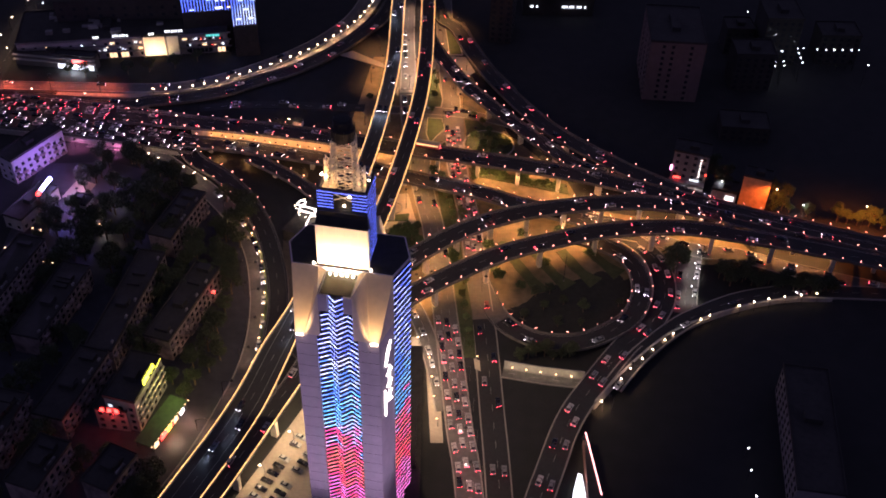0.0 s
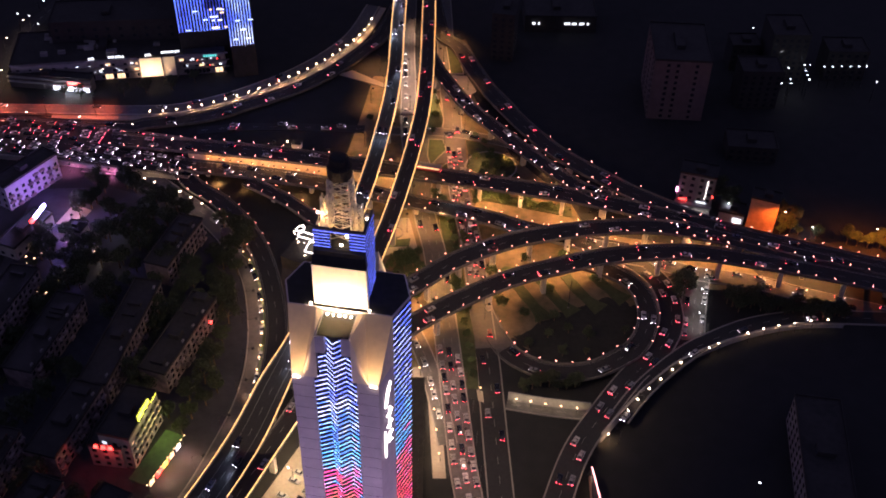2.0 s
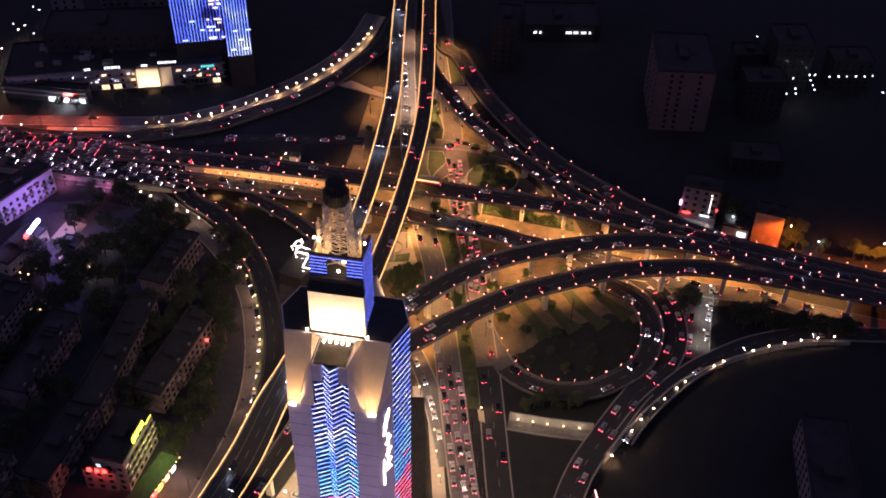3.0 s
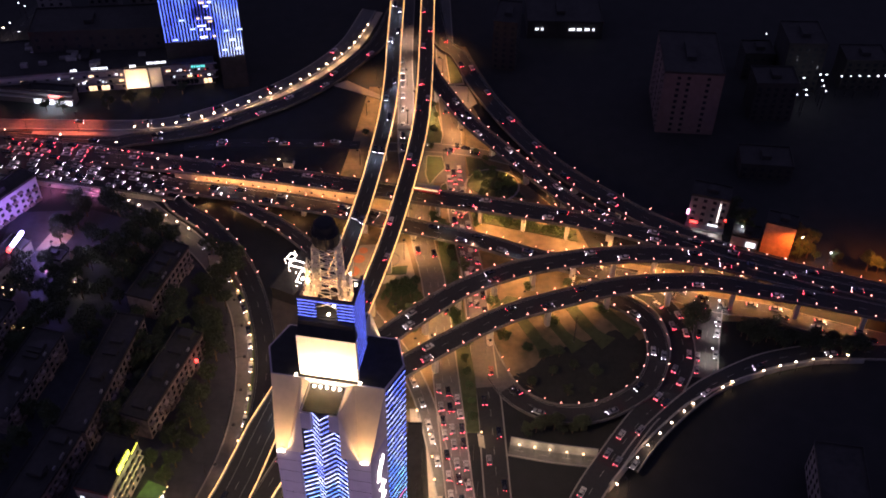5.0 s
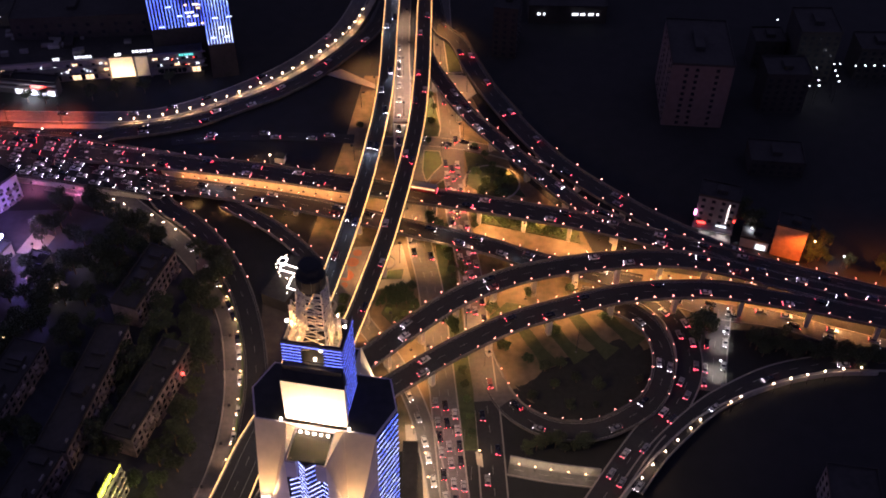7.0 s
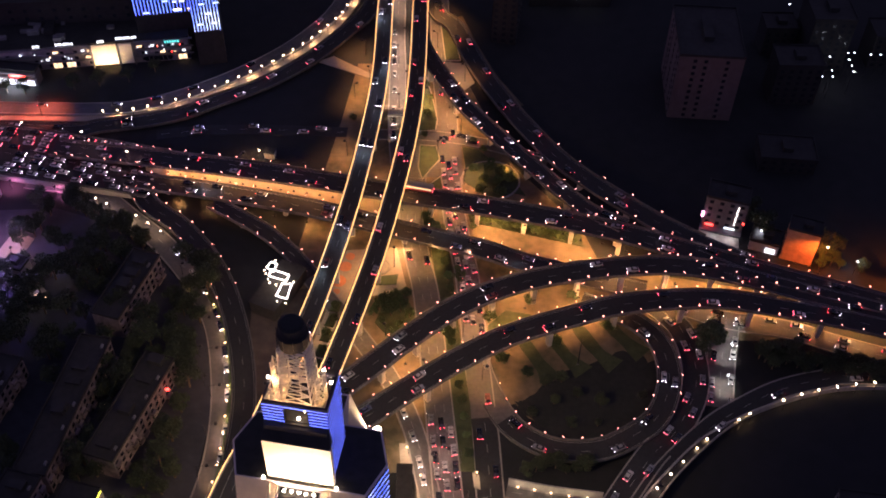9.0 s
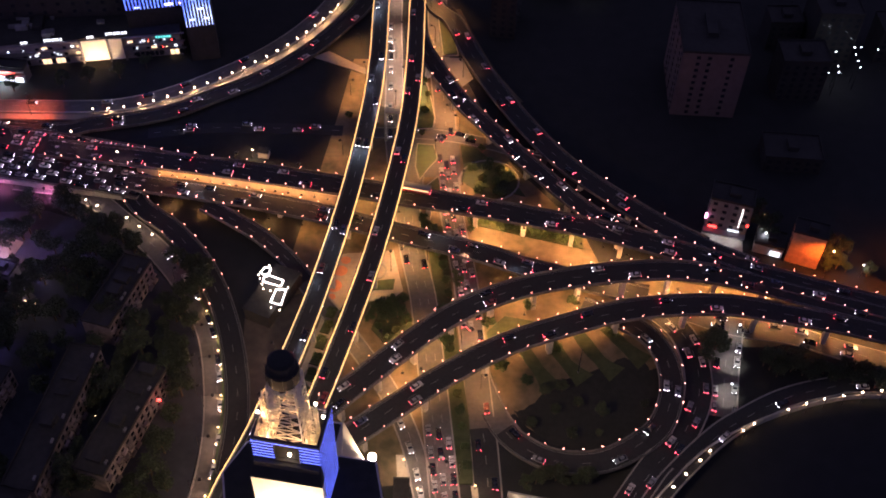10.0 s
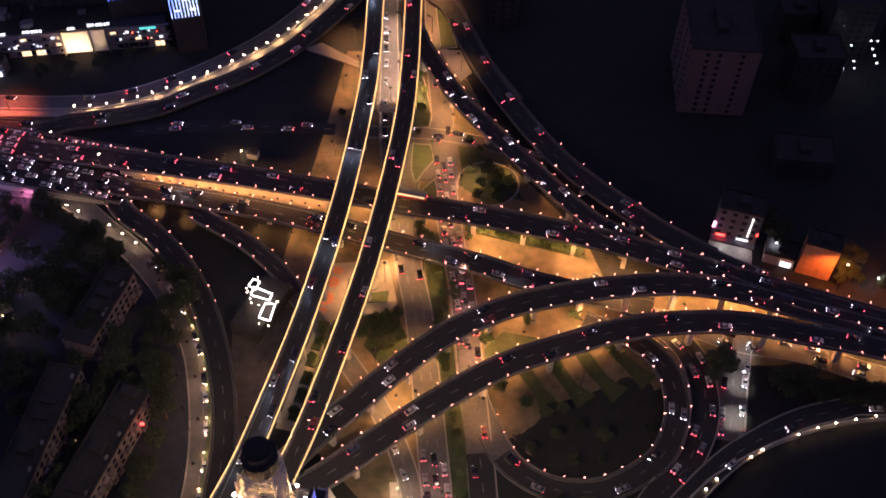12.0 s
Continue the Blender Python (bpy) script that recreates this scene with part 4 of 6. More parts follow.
for x, y, w in ((-52, 210, 2600), (-44, 224, 2600), (-40, 238, 2200)):
    street_lamp(x, y, 0, 8, w, (1.0, 0.72, 0.4), LAMP_WARM, "street lamp over a car park", "car park lamps", 1.2, 200)
for x, y in ((-68, 262), (-67.6, 277), (-68.4, 292), (-71.5, 307), (-76, 320), (-71.5, 246), (-77.5, 229)):
    street_lamp(x, y, 0, 7, 520, (1.0, 0.58, 0.42), LAMP_SMALL, "street lamp over a curved street", "lamps of the curved street", 3.8, 0, True, 82)
# Hooded lamps added to brighten the avenues and the ring street.
for x, y, w in ((70, 258, 300), (60, 243, 300), (49, 224, 300), (1, 268, 700)):
    street_lamp(x + 5.2, y - 2, 0.2, 8.0, w, (1.0, 0.64, 0.42), LAMP_SMALL, "slim street lamp added to brighten a busy street", "avenue lamps", 1.6, 170, True, 128)
# Reddish lamps added for the glow that the queue's tail lights throw.
for x, y, w in ((13.2, 352, 2600), (13.6, 336, 2000), (14.8, 318, 900), (16.5, 398, 1500)):
    street_lamp(x, y, 0.3, 8.0, w, (1.0, 0.52, 0.3), LAMP_SMALL, "slim street lamp added to brighten a busy street", "avenue lamps", 3.6, 0, True, 110)
for x, y in ((13.6, 268), (15.6, 254), (16.6, 240), (17.6, 226), (19, 212)):
    street_lamp(x, y, 0.3, 8.0, 560, (1.0, 0.64, 0.5), LAMP_SMALL, "slim street lamp added to brighten a busy street", "avenue lamps", 4.0, 180, True, 100)
# Lamps added to throw the red glow on the road, heads hidden by hoods.
for x, y in ((-182, 430.5), (-159, 431), (-205, 431)):
    street_lamp(x, y, 0, 10, 7000, (1.0, 0.16, 0.07), RED_SIGN, "street lamp added for the red glow on the road", "red street lamps", 1.4, 90, True, 125)
for x, y in ((-160, 412), (-135, 407), (-185, 415), (-115, 396)):
    street_lamp(x, y, 2.2, 10, 500, (1.0, 0.45, 0.45), LAMP_WARM, "street lamp over the busy main road", "main road lamps", 1.4, 90, cone=140)

# ---- retaining walls and smaller ground works ----
def wall_run(name, pts, h, label, mat=CONCRETE, thick=0.5):
    ob = part(name, sweep(Line(pts), [(-thick / 2, -0.5), (thick / 2, -0.5), (thick / 2, h), (-thick / 2, h)]), mat)
    return tagged(ob, label, "wall", kind="structure")


wall_run("retaining_wall", [(28.2, 260.7, 0), (42, 258, 0), (57, 256, 0)], 3.6, "pale retaining wall lit by small lamps")
for x, y in ((31, 258), (36, 257), (41, 256), (46.5, 255.1), (52, 254.3)):
    street_lamp(x, y, 0, 2.6, 80, (1.0, 0.78, 0.5), LAMP_SMALL, "small warm lamp in front of a retaining wall", "retaining wall lamps", 0.3, 90)
street("wall_foot_street", [(27.6, 258.2, 0), (42, 255.3, 0), (58, 253.4, 0)], 4.4, "narrow street along a lit retaining wall", lift=0.24)
street("white_street", [(108.5, 330, 0), (106.5, 322, 0), (103.5, 311, 0), (100.5, 298, 0), (99, 290, 0)], 9.5, "short street brightly lit by white lamps", lift=0.26)
wall_run("outer_wall", [(158, 298, -3), (143.4, 297.6, -2.8), (130.3, 295, -2.6), (117.8, 290.8, -2.2), (105.7, 285.2, -1.4), (90.2, 275.6, -0.4), (76.9, 262.9, 0.2), (68, 252.9, 0.4), (59, 241.6, 0.4)], 4.8, "outer retaining wall lit by warm lamps")
wall_run("lit_wall", [(-109, 397.2, 0.2), (-92, 392.2, 1.6), (-67, 386.5, 2.9), (-40, 380.6, 3.3), (-29, 378.3, 3.4)], 5.8, "tall golden lit retaining wall between two roads", material("pale_plaster", (0.46, 0.36, 0.22), 0.9, vary=0.35, scale=0.3))
row_line = LINES["lamp_road"][0]
ob = part("lamp_pavement", sweep(row_line, [(4.5, -0.4), (7.6, -0.4), (7.6, 0.5), (4.5, 0.5)], 150), PAVING)
tagged(ob, "pale pavement below a row of warm lamps", "pavement", kind="structure")
wall_run("lamp_wall", [tuple(row_line.at(k)[0] + row_line.at(k)[2] * 4.2 - Vector((0, 0, 0.2))) for k in np.arange(150, row_line.length - 2, 9)], 1.5, "low pale wall below a row of warm lamps")
patch("spit_paving", [(-48, 470.5), (-41, 474.5), (-22, 461), (-19, 452), (-24, 459)], 0.5, PAVING, "pale paved wedge between two roads")
patch("yard", [(-59, 258), (-54, 258), (-49, 283), (-41, 312), (-37, 335), (-40, 340), (-60, 332), (-59, 318), (-58, 300)], 0.03, material("bare_yard", (0.06, 0.048, 0.04), 0.95, vary=0.4, scale=0.3, second=(0.03, 0.026, 0.022)), "bare brown yard beside the viaduct")
# Hooded lamps added as fill for the brown yard.
for x, y in ((-52, 272), (-49, 292), (-47, 312)):
    street_lamp(x, y, 0, 8, 420, (1.0, 0.62, 0.42), LAMP_SMALL, "dim street lamp added to lift a bare yard", "yard lamps", 0.8, 180, True)
patch("car_park", [(-62, 200), (-40, 246), (-33, 246), (-34, 196)], 0.05, PAVING, "pale car park under golden lamps")

for x, y in ((-100, 392.5), (-90, 390), (-80, 387.5), (-70, 385), (-60, 382.8), (-50, 380.6), (-40, 378.2)):
    under_light(x + 1, y - 0.4, 7.4 + (x + 70) * 0.045, 210)
    under_light(x + 6, y - 1.6, 7.6 + (x + 70) * 0.045, 210)
wall_run("magenta_wall", [(-200, 398.5, 0), (-160, 392.5, 0), (-128, 386.5, 0), (-112, 384, 0)], 2.4, "low wall washed in magenta light")
# Hooded lamps added to give the low wall its magenta wash.
for x, y in ((-180, 391), (-160, 388), (-142, 385)):
    street_lamp(x, y, 0, 4.0, 1500, (1.0, 0.25, 0.6), LAMP_WARM, "street lamp added to wash a wall in magenta", "magenta lamps", 0.8, 90, True, 150)
# Pink fill light added here without any fixture.
point_lamp("yard_light", (-152, 368, 6), 300, (1.0, 0.35, 0.5), 0.6)
hut = thing("small_hut", "small hut lit by a warm lamp", "hut", at=pose(-62, 409, 0, 0, 0, -10))
part("wall", boxm(-2, 2, -1.5, 1.5, 0, 2.8), PALE, hut)
part("roof", boxm(-2.3, 2.3, -1.8, 1.8, 2.8, 3.1), DARK_ROOF, hut)
street_lamp(-66.5, 407.5, 0, 4.5, 450, WARM, LAMP_WARM, "lamp beside a small hut", "park lamps", 0.6)

patch("gap_paving", [(17.2, 264.4), (19.3, 263.6), (19.6, 258.6), (17.6, 259.4)], 0.4, PAVING, "small warm lit paved gap between two streets", "pavement")
street_lamp(18.4, 263.0, 0.4, 3.0, 260, (1.0, 0.66, 0.34), LAMP_SMALL, "small warm lamp between two streets", "gap lamps", 0.3, 270)

# planted strips
for pts in ([(2.5, 372), (3.6, 357.7), (6.9, 331.5), (8.9, 310.6), (11.4, 287.3), (13.5, 265), (18, 265), (16.9, 289.3), (14.2, 313.9), (12.3, 333.9), (10.2, 357.8), (8.4, 372)], [(17.5, 395), (40, 388), (34, 400), (22, 414), (15.5, 416)], [(17, 379), (18, 373.5), (60, 361.5), (60, 368)], [(-12, 336), (-4, 333), (0, 318), (-6, 311), (-16, 324)], [(23.5, 323), (30, 330), (44, 327), (30, 317), (25, 311)]):
    ob = part("planted_strip", prism(bmesh.new(), pts, -0.2, 0.34), BED)
    tagged(ob, "dark green planted strip between the roads", "lawn", "planted strips", "structure")

# plaza details
basin = thing("fountain_basin", "round stone basin on the paved square", "fountain", at=pose(-15.5, 350, 0.08))
part("rim", lathe(bmesh.new(), [(4.0, 0), (4.0, 0.5), (3.4, 0.5), (3.4, 0.1)], 28), KERB, basin)
part("bowl", lathe(bmesh.new(), [(3.39, 0.02), (3.39, 0.2), (0.8, 0.25), (0.7, 0.8), (0.1, 0.9)], 20), PAVING, basin)
for x, y, r in ((-28, 350, 2.4), (-30, 343, 2.8), (-26.5, 355, 1.8), (-30.5, 338, 1.4)):
    ob = part("red_paving_disc", lathe(bmesh.new(), [(r, -0.1), (r, 0.1), (r * 0.5, 0.11)], 24), RED_PAVING, at=pose(x, y, 0.02))
    tagged(ob, "round red paving field on the square", "paving", "paving discs", "structure")
patch("square_lawn", [(-19, 341), (-9, 341.5), (-8.5, 346.5), (-18, 345)], 0.2, LAWN, "small lawn on the paved square", "lawn")
for i in range(6):
    y0 = 298 + i * 6.6
    k = (y0 - 295) / 40
    x0 = -36.8 + k * 7.5
    for j in range(2):
        ob = part("garden_bed", boxm(-1.7, 1.7, -2.5, 2.5, 0, 0.35, None, 0.94), LAWN, at=pose(x0 + j * 4.4, y0, 0.02, 0, 0, -16))
        tagged(ob, "square green planting bed between paths", "planting bed", "planting beds")
patch("garden_paving", [(-42, 293), (-33, 291), (-22.5, 337), (-31.5, 337)], 0.04, PAVING, "pale paths of a small garden under the viaducts")
for x in (-14.6, -9.4):
    ob = part("portal_wall", boxm(-0.35, 0.35, -7, 7, 0, 4.2), CONCRETE, at=pose(x, 425, 0, 0, 0, 2))
    tagged(ob, "pale portal wall of an underpass", "wall", kind="structure")
ob = part("portal_slab", boxm(-3.2, 3.2, -1.2, 1.2, 4.2, 5.2), CONCRETE, at=pose(-12, 431, 0))
tagged(ob, "pale portal beam over an underpass", "wall", kind="structure")
for i in range(15):
    k = i / 14
    ob = part("crossing_stripe", boxm(-1.15 + 0.35 * k, 1.15 - 0.35 * k, -0.16, 0.16, 0, 0.012), PAINT, at=pose(-3.4 + 2.6 * k, 416 - 22 * k, 0.28, 0, 0, -38))
    tagged(ob, "painted white hatching stripe on the road", "road marking", "road stripes", "structure")

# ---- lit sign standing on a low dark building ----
# Walls share the roof's near-black, so the block stays unlit in the yard.
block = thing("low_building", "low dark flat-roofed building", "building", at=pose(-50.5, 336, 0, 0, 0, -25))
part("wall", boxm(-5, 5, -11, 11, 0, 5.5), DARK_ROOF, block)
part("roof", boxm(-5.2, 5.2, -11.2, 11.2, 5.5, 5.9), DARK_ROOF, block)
sign = thing("roof_sign", "bright white zigzag sign on a low roof", "sign")
for ring in (((-55.2, 342.8), (-53.9, 345.4), (-51.6, 344.5), (-52.7, 340.9)), ((-53.4, 342.1), (-46.9, 339.4), (-47.5, 336.6), (-54.0, 338.8)), ((-48.9, 335.4), (-45.5, 335.2), (-46.6, 328.4), (-50.3, 329.7))):
    for a, b in zip(ring, ring[1:] + ring[:1]):
        part("tube", rod(bmesh.new(), (*a, 7.2), (*b, 7.2), 0.17), WHITE_SIGN, sign)
for x, y in ((-53.2, 342.5), (-48.5, 335), (-48.6, 329.5)):
    part("post", rod(bmesh.new(), (x, y, 5.9), (x, y, 7.1), 0.1), BLACK_STEEL, sign)
for x, y in ((-55.8, 341.6), (-55.2, 340.0), (-54.0, 337.4), (-53.4, 335.6), (-50.9, 334.7), (-44.9, 336.0), (-49.9, 327.3), (-46.8, 326.4), (-52.4, 346.0)):
    part("bulb", lathe(bmesh.new(), [(0.06, 0), (0.2, 0.12), (0.2, 0.3), (0.06, 0.42)], 8, Matrix.Translation((x, y, 7.0))), LAMP_WARM, sign, "bright warm bulb")
point_lamp("sign_light", (-49, 336, 9), 500, WARM, 1.0)


# ---- buildings ----
def pane_mesh(name, mat, w=1.5, h=1.5):
    bm = boxm(-w / 2, w / 2, -0.06, 0.05, -h / 2, h / 2)
    me = bm_mesh(name, bm)
    me.materials.append(mat)
    return me


PANE_DARK = pane_mesh("pane", WINDOW)
PANE_COOL = pane_mesh("lit_pane", glow("lit_room_cool", (0.8, 0.9, 1.0), 0.45))
PANE_WARM = pane_mesh("lit_pane", glow("lit_room_warm", (1.0, 0.7, 0.4), 0.4))
SILL = bm_mesh("sill", boxm(-0.9, 0.9, -0.22, 0.0, -0.95, -0.8))
SILL.materials.append(CONCRETE)


def building(name, label, a, b, depth, h, wall=RENDER_GREY, storey=3.1, bay=3.4, lit=0.03, front=True, side=True, top=DARK_ROOF, sills=False, z0=0.0, group="city buildings", gap=()):
    """A block whose front runs from a to b on the ground, with its depth behind the front's left hand; windows are sunk panes."""
    a, b = Vector((*a, z0)), Vector((*b, z0))
    w = (b - a).length
    yaw = math.degrees(math.atan2(b.y - a.y, b.x - a.x))
    ob = thing(name, label, "building", group, at=pose(a.x, a.y, z0, 0, 0, yaw))
    part("wall", boxm(0, w, 0, depth, 0, h), wall, ob)
    bm = boxm(-0.25, w + 0.25, -0.25, depth + 0.25, h, h + 0.35)
    part("roof", bm, top, ob, "dark flat roof")
    for x0, x1, y0, y1 in ((-0.25, w + 0.25, -0.25, 0.0), (-0.25, w + 0.25, depth, depth + 0.25), (-0.25, 0.0, 0.0, depth), (w, w + 0.25, 0.0, depth)):
        part("parapet", boxm(x0, x1, y0, y1, h + 0.352, h + 1.1), top, ob)
    part("stair_house", boxm(w * 0.4, w * 0.4 + min(4, w * 0.3), depth * 0.3, depth * 0.7, h + 0.352, h + 2.4), top, ob)
    rnd = random.Random(int(a.x * 7 + a.y * 13))
    faces = []
    if front:
        faces.append((w, lambda k, z: pose(k, -0.02, z)))
    if side:
        faces.append((depth, lambda k, z: pose(-0.02, depth - k, z, 0, 0, -90)))
        faces.append((depth, lambda k, z: pose(w + 0.02, k, z, 0, 0, 90)))
    for length, place in faces:
        n = max(1, int(length / bay))
        for i in range(n):
            for j in range(int(h / storey)):
                k, z = (i + 0.5) * length / n, storey * (j + 0.6)
                if i in gap:
                    continue
                r = rnd.random()
                me = PANE_DARK if r > lit else (PANE_COOL if r < lit * 0.6 else PANE_WARM)
                win = part("window", me, None, ob, "", place(k, z))
                if sills:
                    part("sill", SILL, CONCRETE, win)
    return ob


# housing blocks west of the tower
HOUSING = material("weathered_facade", (0.2, 0.15, 0.15), 0.9, vary=0.6, scale=0.45, per_object=0.2, second=(0.05, 0.04, 0.045), big=0.16)
BALCONY = bm_mesh("balcony", boxm(-1.25, 1.25, -1.1, -0.01, -1.25, -0.3, None, 0.96))
BALCONY.materials.append(HOUSING)
ROWS = (((-101.9, 316), (-93.2, 345), 10, 10), ((-111.2, 256), (-102.7, 307.5), 10, 10), ((-92.0, 261), (-80.2, 299.5), 10, 10), ((-120.3, 224.7), (-112.2, 255.2), 11, 10), ((-120, 194.7), (-113.8, 213), 11, 13), ((-97.8, 195), (-91.6, 209), 10, 13), ((-138, 212), (-133.4, 234), 11, 12), ((-139, 262), (-130, 300), 11, 9), ((-160, 270), (-150, 312), 11, 12), ((-150, 178), (-141, 206), 11, 13))
BLOCKS = [(a, b, d) for a, b, d, h in ROWS] + [((-96.5, 228.5), (-91.8, 249), 11), ((-111, 230), (-100, 228.6), 10)]
for a, b, d, h in ROWS:
    ob = building("apartment_block", "long weathered apartment block with a dark flat roof", a, b, d, h, HOUSING, lit=0.0, side=False, storey=2.9, bay=3.0, group="apartment blocks")
    rr = random.Random(int(a[1]))
    w = (Vector(b) - Vector(a)).length
    bays = max(1, int(w / 3.0))
    for i in range(bays):
        for j in range(int(h / 2.9)):
            if rr.random() < 0.42:
                part("balcony", BALCONY, None, ob, "", pose((i + 0.5) * w / bays, 0, 2.9 * (j + 0.6)))
    for k in range(3):
        x = rr.uniform(2, w - 4)
        part("roof_hut", boxm(x, x + rr.uniform(1.5, 3.5), d * 0.25, d * 0.75, h + 0.352, h + rr.uniform(1.2, 2.4)), DARK_ROOF, ob)
    for k in range(4):
        x = rr.uniform(2, w - 3)
        part("water_tank", boxm(x, x + 1.6, 1.0, 1.7, h + 0.352, h + 1.2, None, 0.8), DARK_RENDER, ob, "dark roof water tank")
rl = part("red_window_light", boxm(-0.5, 0.5, -0.3, 0.2, -0.5, 0.5), RED_SIGN, at=pose(-81.2, 290, 7.0))
tagged(rl, "small red glowing light on a facade", "lamp", "facade lights")
for x, y, c in ((-76, 308, 700), (-84, 331, 700), (-72.5, 296, 500), (-88, 345, 500)):
    street_lamp(x + 1.5, y, 0, 6.5, c * 0.2, (1.0, 0.52, 0.3), LAMP_WARM, "street lamp over a curved street", "lamps of the curved street", 1.0, 0, True)
hedge_line = Line([(-77, 337, 0), (-71.6, 328.5, 0), (-67.3, 318, 0), (-64, 305, 0), (-62, 290, 0), (-61.5, 269, 0), (-62.5, 256, 0)])
hedge = part("hedge", sweep(hedge_line, [(-0.55, 0.0), (0.55, 0.0), (0.5, 0.95), (0.2, 1.15), (-0.3, 1.1), (-0.5, 0.9)], step=1.5), LEAF)
tagged(hedge, "clipped green hedge along a curved street", "hedge", kind="structure")
for k, s_ in enumerate(np.arange(3, hedge_line.length, 6.0)):
    p = hedge_line.at(s_)[0]
    street_lamp(p.x - 0.2, p.y, 0, 2.3, 170 if k % 2 else 0, (1.0, 0.62, 0.26), LAMP_SMALL, "small warm lamp over a hedge", "hedge lamps", 0.4, 180)
violet = building("violet_building", "apartment house washed in violet light", (-178, 361), (-163, 385), 9, 12, material("violet_render", (0.36, 0.32, 0.4), 0.9, vary=0.15), lit=0.0, sills=True, group="apartment blocks")
vr = random.Random(77)
for i in range(8):
    for j in range(4):
        if vr.random() < 0.5:
            part("balcony", BALCONY, None, violet, "", pose(1.8 + i * 3.45, 0, 2.9 * (j + 0.62)))
spot_lamp("violet_light", (-150, 360, 10), (-172, 374, 6), 9000, (0.42, 0.2, 1.0), 60, 0.6)
building("annexe", "low building with a violet lit wall", (-150, 343.5), (-143, 341.5), 6, 5, lit=0.0, group="apartment blocks")
spot_lamp("violet_light", (-147, 335, 5), (-146.5, 343, 3), 1100, (0.8, 0.35, 1.0), 110, 0.4)
sign = thing("tilted_sign", "slanting white and red glowing sign", "sign", at=pose(-160.2, 340, 12))
part("white_bar", rod(bmesh.new(), (0.3, 1.5, 0.6), (2.2, 9.5, 1.0), 0.8, 0.8), PURPLE, sign, "glowing violet white bar")
part("red_end", rod(bmesh.new(), (-0.3, -0.8, 0.4), (0.3, 1.45, 0.6), 0.8, 0.8), RED_SIGN, sign, "glowing red end")
part("frame", rod(bmesh.new(), (1, 4, -6), (1, 4, 0.2), 0.25), BLACK_STEEL, sign)
point_lamp("sign_light", (-155.5, 346, 17), 11000, (0.4, 0.3, 1.0), 0.8)
patch("forecourt", [(-157, 353), (-147.5, 351), (-144.5, 362), (-153, 366)], 0.12, PAVING, "small paved forecourt under a pink light", "pavement")
for x, y, w, colour in ((-149.5, 352, 900, (1.0, 0.5, 0.4)), (-152, 363, 700, (1.0, 0.4, 0.6))):
    street_lamp(x, y, 0.1, 5.0, w, colour, LAMP_WARM, "street lamp with a pink light", "pink lamps", 0.8, 90, True)
patch("blue_court", [(-146, 338.5), (-138, 341), (-133.5, 336.5), (-141, 332.5)], 0.12, PAVING, "small paved court washed in blue light", "pavement")
street_lamp(-139.5, 337, 0.1, 5.0, 420, (0.16, 0.14, 1.0), LAMP_SMALL, "small lamp with a blue light", "blue lamps", 0.4, 90, True)
building("sign_block", "dark building carrying a slanting sign", (-166, 330), (-157, 352), 9, 6, lit=0.0, group="apartment blocks")
for x, y in ((-160, 324), (-162, 321), (-158, 327), (-164, 317), (-167, 319), (-158.5, 331), (-161.5, 328), (-156, 330), (-165.5, 323), (-169, 316)):
    street_lamp(x, y, 0, 4.0, 0, WARM, LAMP_SMALL, "small pale lamp in a dark yard", "yard lamps", 0.3)
for x, y, w in ((-131.3, 346.7, 110), (-133.5, 329.2, 150), (-135, 331, 0), (-131.5, 330, 0), (-151.5, 307.6, 0), (-147.6, 307.1, 0), (-101.1, 285.4, 0)):
    street_lamp(x, y, 0, 4.5, w, (1.0, 0.9, 0.7), LAMP_SMALL, "small pale lamp between dark buildings", "yard lamps", 0.3)

# corner house with yellow and red signs, and its lit canopy
house = building("corner_house", "corner house with yellow and red signs", (-96.5, 228.5), (-91.8, 249), 11, 15, lit=0.1, group="apartment blocks")
ys = thing("yellow_sign", "bright yellow vertical sign on a roof edge", "sign", at=pose(-94.5, 235.5, 16.2, 0, 0, 77))
for x, w, z in ((0, 0.5, 0), (1.0, 1.4, 0.3), (2.9, 0.5, 0.1), (3.7, 1.2, 1.0), (5.4, 0.5, 0.2), (6.3, 1.5, 0.8)):
    part("sign_shape", boxm(x, x + w, -0.2, 0.2, z, 2.3, None, 0.85), YELLOW_SIGN, ys)
part("frame", boxm(-0.3, 8.0, 0.3, 0.5, -0.5, 3.0), BLACK_STEEL, ys)
part("edge_tube", rod(bmesh.new(), (8.3, -0.2, -0.4), (12.6, -0.2, -0.2), 0.1), YELLOW_SIGN, ys)
point_lamp("yellow_light", (-89.5, 240, 11), 700, (0.8, 0.85, 0.2), 0.8)
for z in (5.0, 8.1, 11.2):
    part("balcony_rail", boxm(0.4, 20.4, -1.1, -0.9, z, z + 0.9), CONCRETE, house)
    part("balcony_floor", boxm(0.4, 20.4, -1.1, -0.05, z - 0.2, z - 0.02), CONCRETE, house)
    for i in range(6):
        part("balcony_light", boxm(1.6 + i * 3.3, 2.0 + i * 3.3, -1.2, -1.11, z + 0.4, z + 0.6), SHOP_WARM, house)
rs = thing("red_sign", "three red glowing sign shapes on a wall", "sign", at=pose(-108.6, 228.8, 10.5, 0, 0, -8))
for x in (0.0, 2.5, 5.0):
    part("sign_shape", boxm(x, x + 1.4, -0.2, 0.2, 0.2, 1.6, None, 0.8), RED_SIGN, rs)
part("frame", boxm(-0.3, 7.3, 0.3, 0.5, -0.3, 2.2), BLACK_STEEL, rs)
